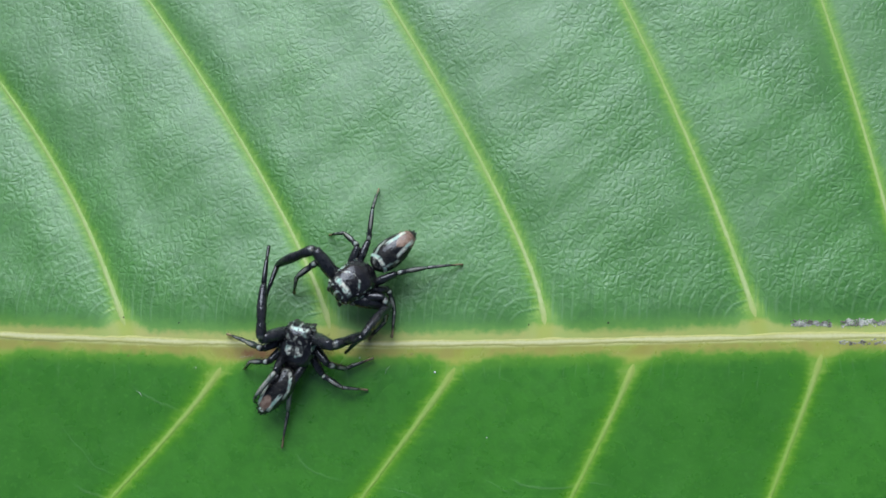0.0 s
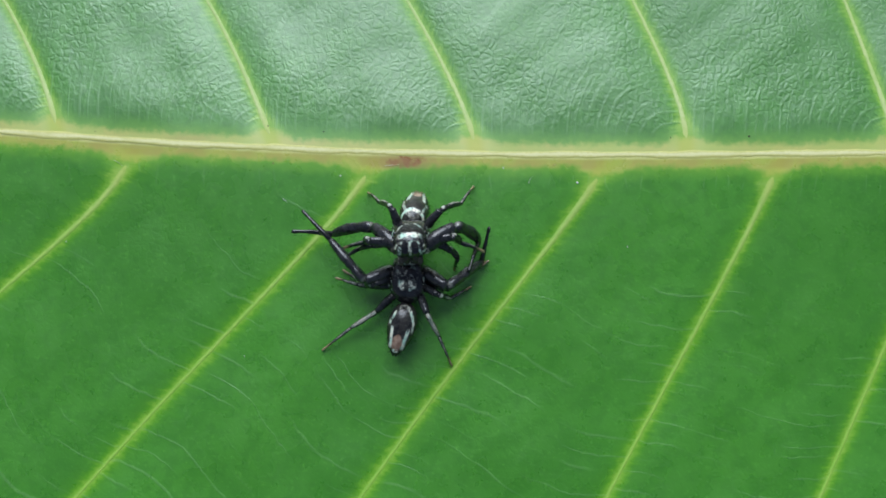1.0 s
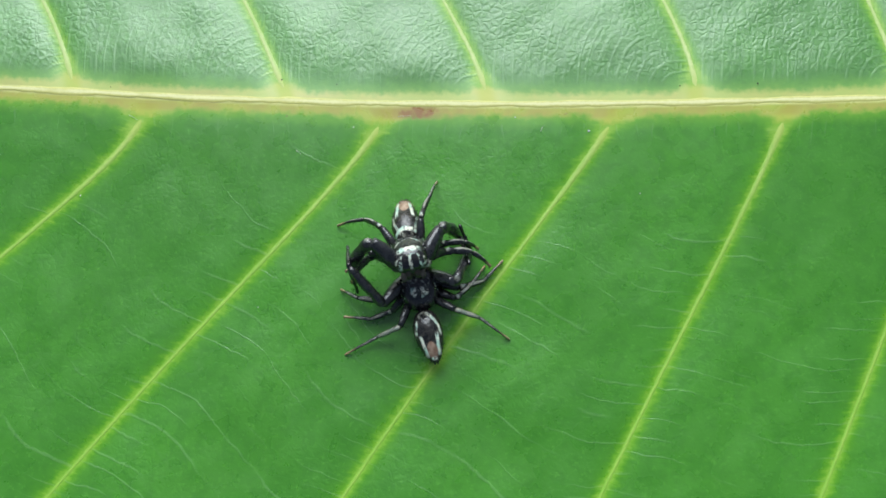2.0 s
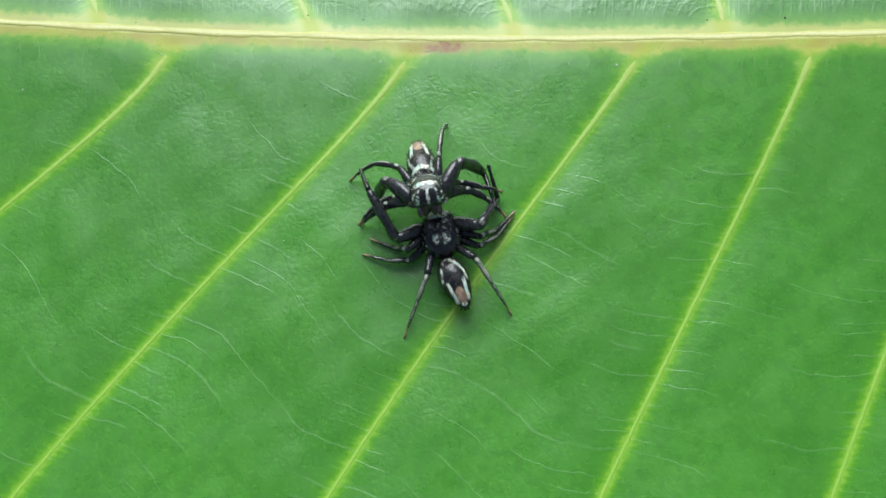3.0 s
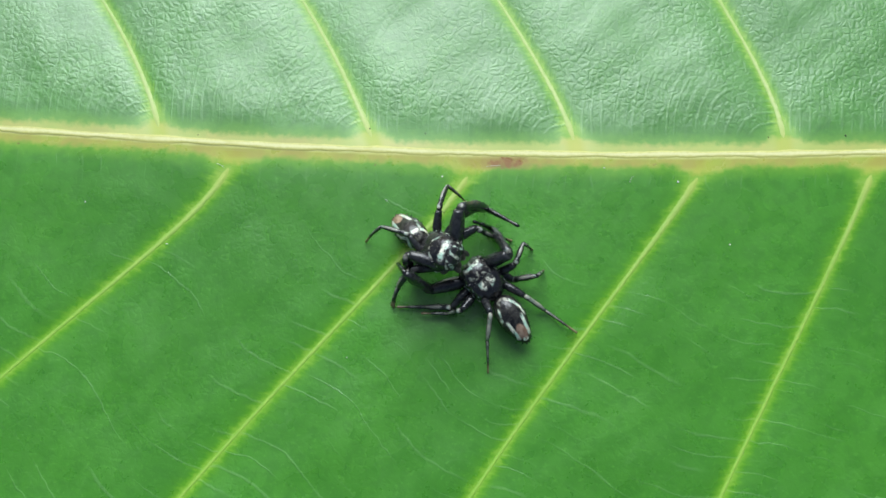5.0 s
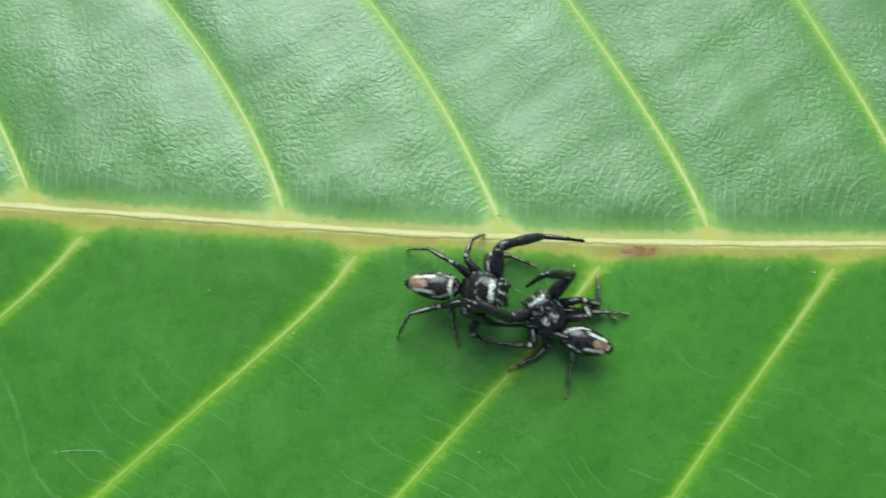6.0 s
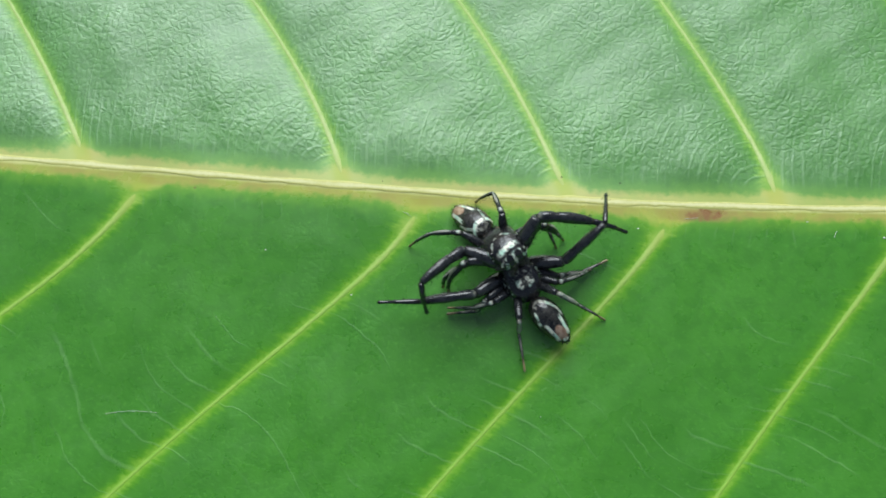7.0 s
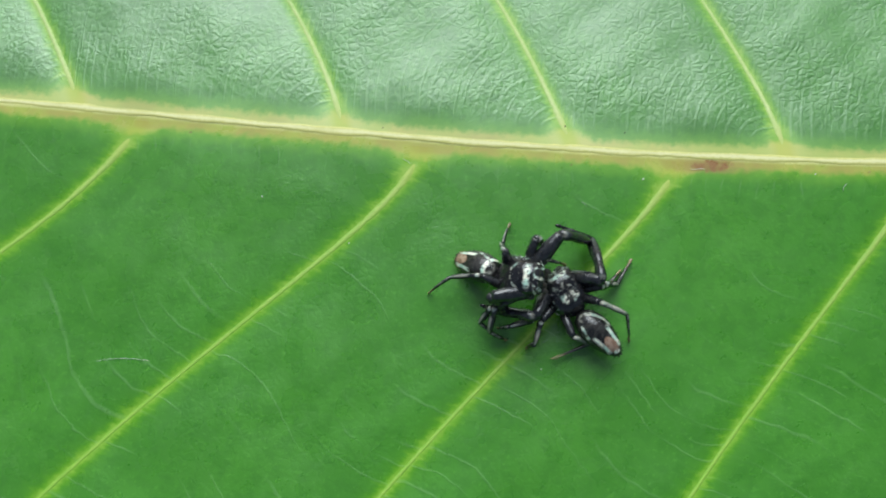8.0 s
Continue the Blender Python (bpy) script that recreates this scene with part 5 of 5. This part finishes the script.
CROUCHED_LEGS["4l"] = [
    (0.0, 1.8, -1.6, 0.9, -2.6, 0.0, -3.5),
    (0.5, -1.3, -6.6, -2.9, -7.8, -4.4, -9.7),
    (0.7, -1.1, -9.1, -2.9, -9.7, -4.5, -9.9),
    (1.0, -1.5, -10.7, -3.4, -11.9, -5.7, -13.7),
    (2.5, -0.5, -16.4, -1.8, -17.4, -4.1, -18.9),
    (3.0, -0.9, -16.5, -1.6, -18.2, -2.6, -20.8),
    (3.5, -1.0, -15.0, -1.2, -16.5, -1.4, -19.4),
    (4.0, -0.7, -14.3, -1.0, -16.0, -1.4, -18.7),
    (4.2, -0.4, -13.8, -1.1, -15.0, -2.2, -16.9),
    (5.3, -1.6, -9.8, -1.3, -11.7, -0.9, -13.9),
    (5.5, -3.0, -7.7, -2.5, -9.4, -1.7, -11.2),
    (5.8, -5.2, -5.8, -5.0, -7.9, -5.1, -10.2),
    (6.0, -5.0, -6.3, -4.7, -7.8, -5.1, -10.3),
    (6.2, -7.1, -7.5, -5.7, -8.6, -4.9, -10.2),
    (6.5, -7.6, -8.2, -6.5, -9.0, -5.1, -10.2),
    (6.8, -12.4, -7.4, -12.4, -9.3, -12.2, -11.8),
    (7.0, -12.8, -6.8, -12.6, -8.4, -11.9, -12.2),
    (7.3, -12.3, -8.9, -12.1, -10.7, -11.9, -12.6),
    (7.5, -12.5, -8.3, -12.2, -10.1, -11.9, -12.6),
    (7.7, -12.2, -8.9, -12.2, -10.4, -12.1, -12.6),
    (8.0, -9.2, -12.0, -9.6, -12.5, -10.6, -13.0),
]
CROUCHED_LEGS["4r"] = [
    (0.0, 2.6, -2.5, 2.2, -4.7, 1.7, -7.1),
    (0.3, 1.6, -5.1, 1.4, -6.5, 1.3, -8.7),
    (0.5, 1.0, -7.5, 1.2, -8.5, 1.7, -10.3),
    (0.7, 1.3, -9.3, 1.5, -11.0, 1.7, -12.8),
    (1.0, 2.0, -10.8, 2.8, -12.4, 3.7, -14.5),
    (2.5, 3.1, -15.3, 4.9, -15.9, 7.2, -17.2),
    (3.0, 2.4, -15.7, 3.4, -17.2, 4.7, -19.1),
    (3.5, 1.7, -15.1, 2.6, -16.4, 3.7, -18.3),
    (4.0, 2.5, -13.9, 3.4, -15.5, 4.7, -17.1),
    (4.2, 2.6, -13.8, 3.2, -14.9, 3.7, -16.5),
    (5.3, 1.0, -7.9, 2.6, -8.6, 4.9, -9.6),
    (5.5, -1.7, -6.0, -0.4, -6.4, 1.8, -6.7),
    (5.8, -3.0, -2.6, -1.5, -3.6, 0.3, -4.8),
    (6.0, -3.6, -4.8, -2.8, -4.9, -1.7, -5.4),
    (6.2, -5.7, -5.2, -4.0, -5.6, -2.3, -6.3),
    (6.5, -6.5, -5.6, -4.7, -5.8, -2.4, -6.2),
    (6.8, -9.4, -6.7, -7.8, -7.1, -5.0, -8.1),
    (7.0, -10.2, -5.9, -8.7, -6.5, -6.7, -7.4),
    (7.3, -10.2, -6.8, -8.6, -6.9, -7.1, -7.1),
    (7.5, -9.6, -6.8, -8.1, -7.4, -6.1, -8.4),
    (7.7, -9.5, -7.9, -8.3, -8.4, -7.3, -8.7),
    (8.0, -7.5, -9.8, -6.1, -10.4, -5.3, -12.0),
]


# ---- movement ----
def eased(rows, t):
    """Row values at time t: smooth between neighbouring rows."""
    ts = [r[0] for r in rows]
    if t <= ts[0]:
        return rows[0][1:]
    if t >= ts[-1]:
        return rows[-1][1:]
    i = max(k for k in range(len(ts)) if ts[k] <= t + 1e-9)
    if i == len(ts) - 1:
        return rows[-1][1:]

    def slope(k, c):
        if k <= 0 or k >= len(ts) - 1:
            return 0.0
        a = (rows[k][c] - rows[k - 1][c]) / (ts[k] - ts[k - 1])
        b = (rows[k + 1][c] - rows[k][c]) / (ts[k + 1] - ts[k])
        return 0.0 if a * b <= 0 else 2 * a * b / (a + b)
    h = ts[i + 1] - ts[i]
    f = (t - ts[i]) / h
    out = []
    for c in range(1, len(rows[0])):
        p0, p1, m0, m1 = rows[i][c], rows[i + 1][c], slope(i, c) * h, slope(i + 1, c) * h
        out.append((2 * f ** 3 - 3 * f ** 2 + 1) * p0 + (f ** 3 - 2 * f ** 2 + f) * m0 + (3 * f ** 2 - 2 * f ** 3) * p1 + (f ** 3 - f ** 2) * m1)
    return out


def reach(hip, knee, ankle, foot, lengths, floor, planted):
    """Joint places of a three-piece leg that keeps its lengths and passes near the given knee, ankle and foot."""
    hip = np.array(hip)
    aim = np.array([knee, ankle, foot], float)
    weights = np.array([[1, 1, 0.12], [0.8, 0.8, 0.12], [1.3, 1.3, 2.0 if planted else 0.3]])
    x = aim.copy()
    for step in range(14):
        rows, res = [], []
        for i in range(3):
            for c in range(3):
                row = np.zeros(9)
                row[3 * i + c] = weights[i, c]
                rows.append(row)
                res.append(weights[i, c] * (x[i, c] - aim[i, c]))
            before = hip if i == 0 else x[i - 1]
            d = x[i] - before
            far = max(np.linalg.norm(d), 1e-6)
            row = np.zeros(9)
            row[3 * i:3 * i + 3] = 8 * d / far
            if i:
                row[3 * i - 3:3 * i] = -8 * d / far
            rows.append(row)
            res.append(8 * (far - lengths[i]))
            if x[i, 2] < floor + 0.1:
                row = np.zeros(9)
                row[3 * i + 2] = 3.0
                rows.append(row)
                res.append(3.0 * (x[i, 2] - floor - 0.1))
        jac = np.array(rows)
        x = x - np.linalg.solve(jac.T @ jac + 0.05 * np.eye(9), jac.T @ np.array(res)).reshape(3, 3)
    pts = [Vector(hip)]
    for i in range(3):
        d = Vector(x[i]) - (pts[0] if i == 0 else Vector(x[i - 1]))
        p = pts[i] + d.normalized() * lengths[i]
        least = surface(p.x, p.y) + (0.5, 0.32, 0.11)[i]
        if p.z < least:
            # keep the joint above the blade, the piece at its length
            rise = least - pts[i].z
            flat = Vector((d.x, d.y, 0)).normalized() * math.sqrt(max(lengths[i] ** 2 - rise * rise, 0.01))
            p = pts[i] + flat + Vector((0, 0, rise))
        pts.append(p)
    return pts


def aimed(a, b):
    """Pose of a leg piece at a that points to b, its crown up; mm to metres."""
    z = (b - a).normalized()
    up = Vector((0, 0, 1)) if abs(z.z) < 0.97 else Vector((0, 1, 0))
    x = up.cross(z).normalized()
    y = z.cross(x)
    m = Matrix((x, y, z)).transposed().to_4x4()
    m.translation = a * MM
    return m


def key_spider(spider, abdomen, legs, body_rows, leg_rows, flip, waist):
    """waist: how far behind the middle the abdomen hangs, and how much nearer for each degree of pitch."""
    times = [k / 10 for k in range(81)]
    body_keys, abdomen_keys = [], []
    leg_keys = {key: ([], [], []) for key in legs}
    for t in times:
        x, y, h, heading, pitch, ab_heading, ab_droop = eased(body_rows, t)
        floor = surface(x, y)
        body = Matrix.Translation((x, y, floor + h)) @ pose(0, 0, 0, 0, 0, heading) @ pose(0, 0, 0, pitch, 0, 0)
        joint = body @ Vector((0, -waist[0] + waist[1] * max(pitch, 0), -0.15))
        tail = Matrix.Translation(joint) @ pose(0, 0, 0, 0, 0, ab_heading) @ pose(0, 0, 0, ab_droop, 0, 0)
        metres = body.copy()
        metres.translation = body.translation * MM
        local = body.inverted() @ tail
        local.translation = local.translation * MM
        body_keys.append((t, metres))
        abdomen_keys.append((t, local))
        for key in legs:
            n = int(key[0])
            lengths = LEG_SIZES[n][0]
            kx, ky, ax, ay, fx, fy = eased(leg_rows[key], t)
            hx, hy, hz = HIPS[n]
            side = (1 if key[1] == "r" else -1) * flip
            hip = body @ Vector((hx * side, hy, hz))
            g = surface(fx, fy)
            heights = (3.3, 2.6, 1.9) if n == 1 else (2.2, 1.0, 0.08)
            pts = reach(hip, (kx, ky, floor + heights[0]), (ax, ay, floor + heights[1]), (fx, fy, g + heights[2]), lengths, g, n > 1)
            inv = body.inverted()
            for i in range(3):
                a, b = inv @ pts[i], inv @ pts[i + 1]
                leg_keys[key][i].append((t, aimed(a, b)))
    walk(spider, body_keys)
    walk(abdomen, abdomen_keys)
    for key in legs:
        for piece, rows in zip(legs[key], leg_keys[key]):
            walk(piece, rows)


def motions():
    key_spider(*raised, RAISED_BODY, RAISED_LEGS, -1, (1.85, 0.016))
    key_spider(*crouched, CROUCHED_BODY, CROUCHED_LEGS, 1, (1.6, 0.0))


motions()
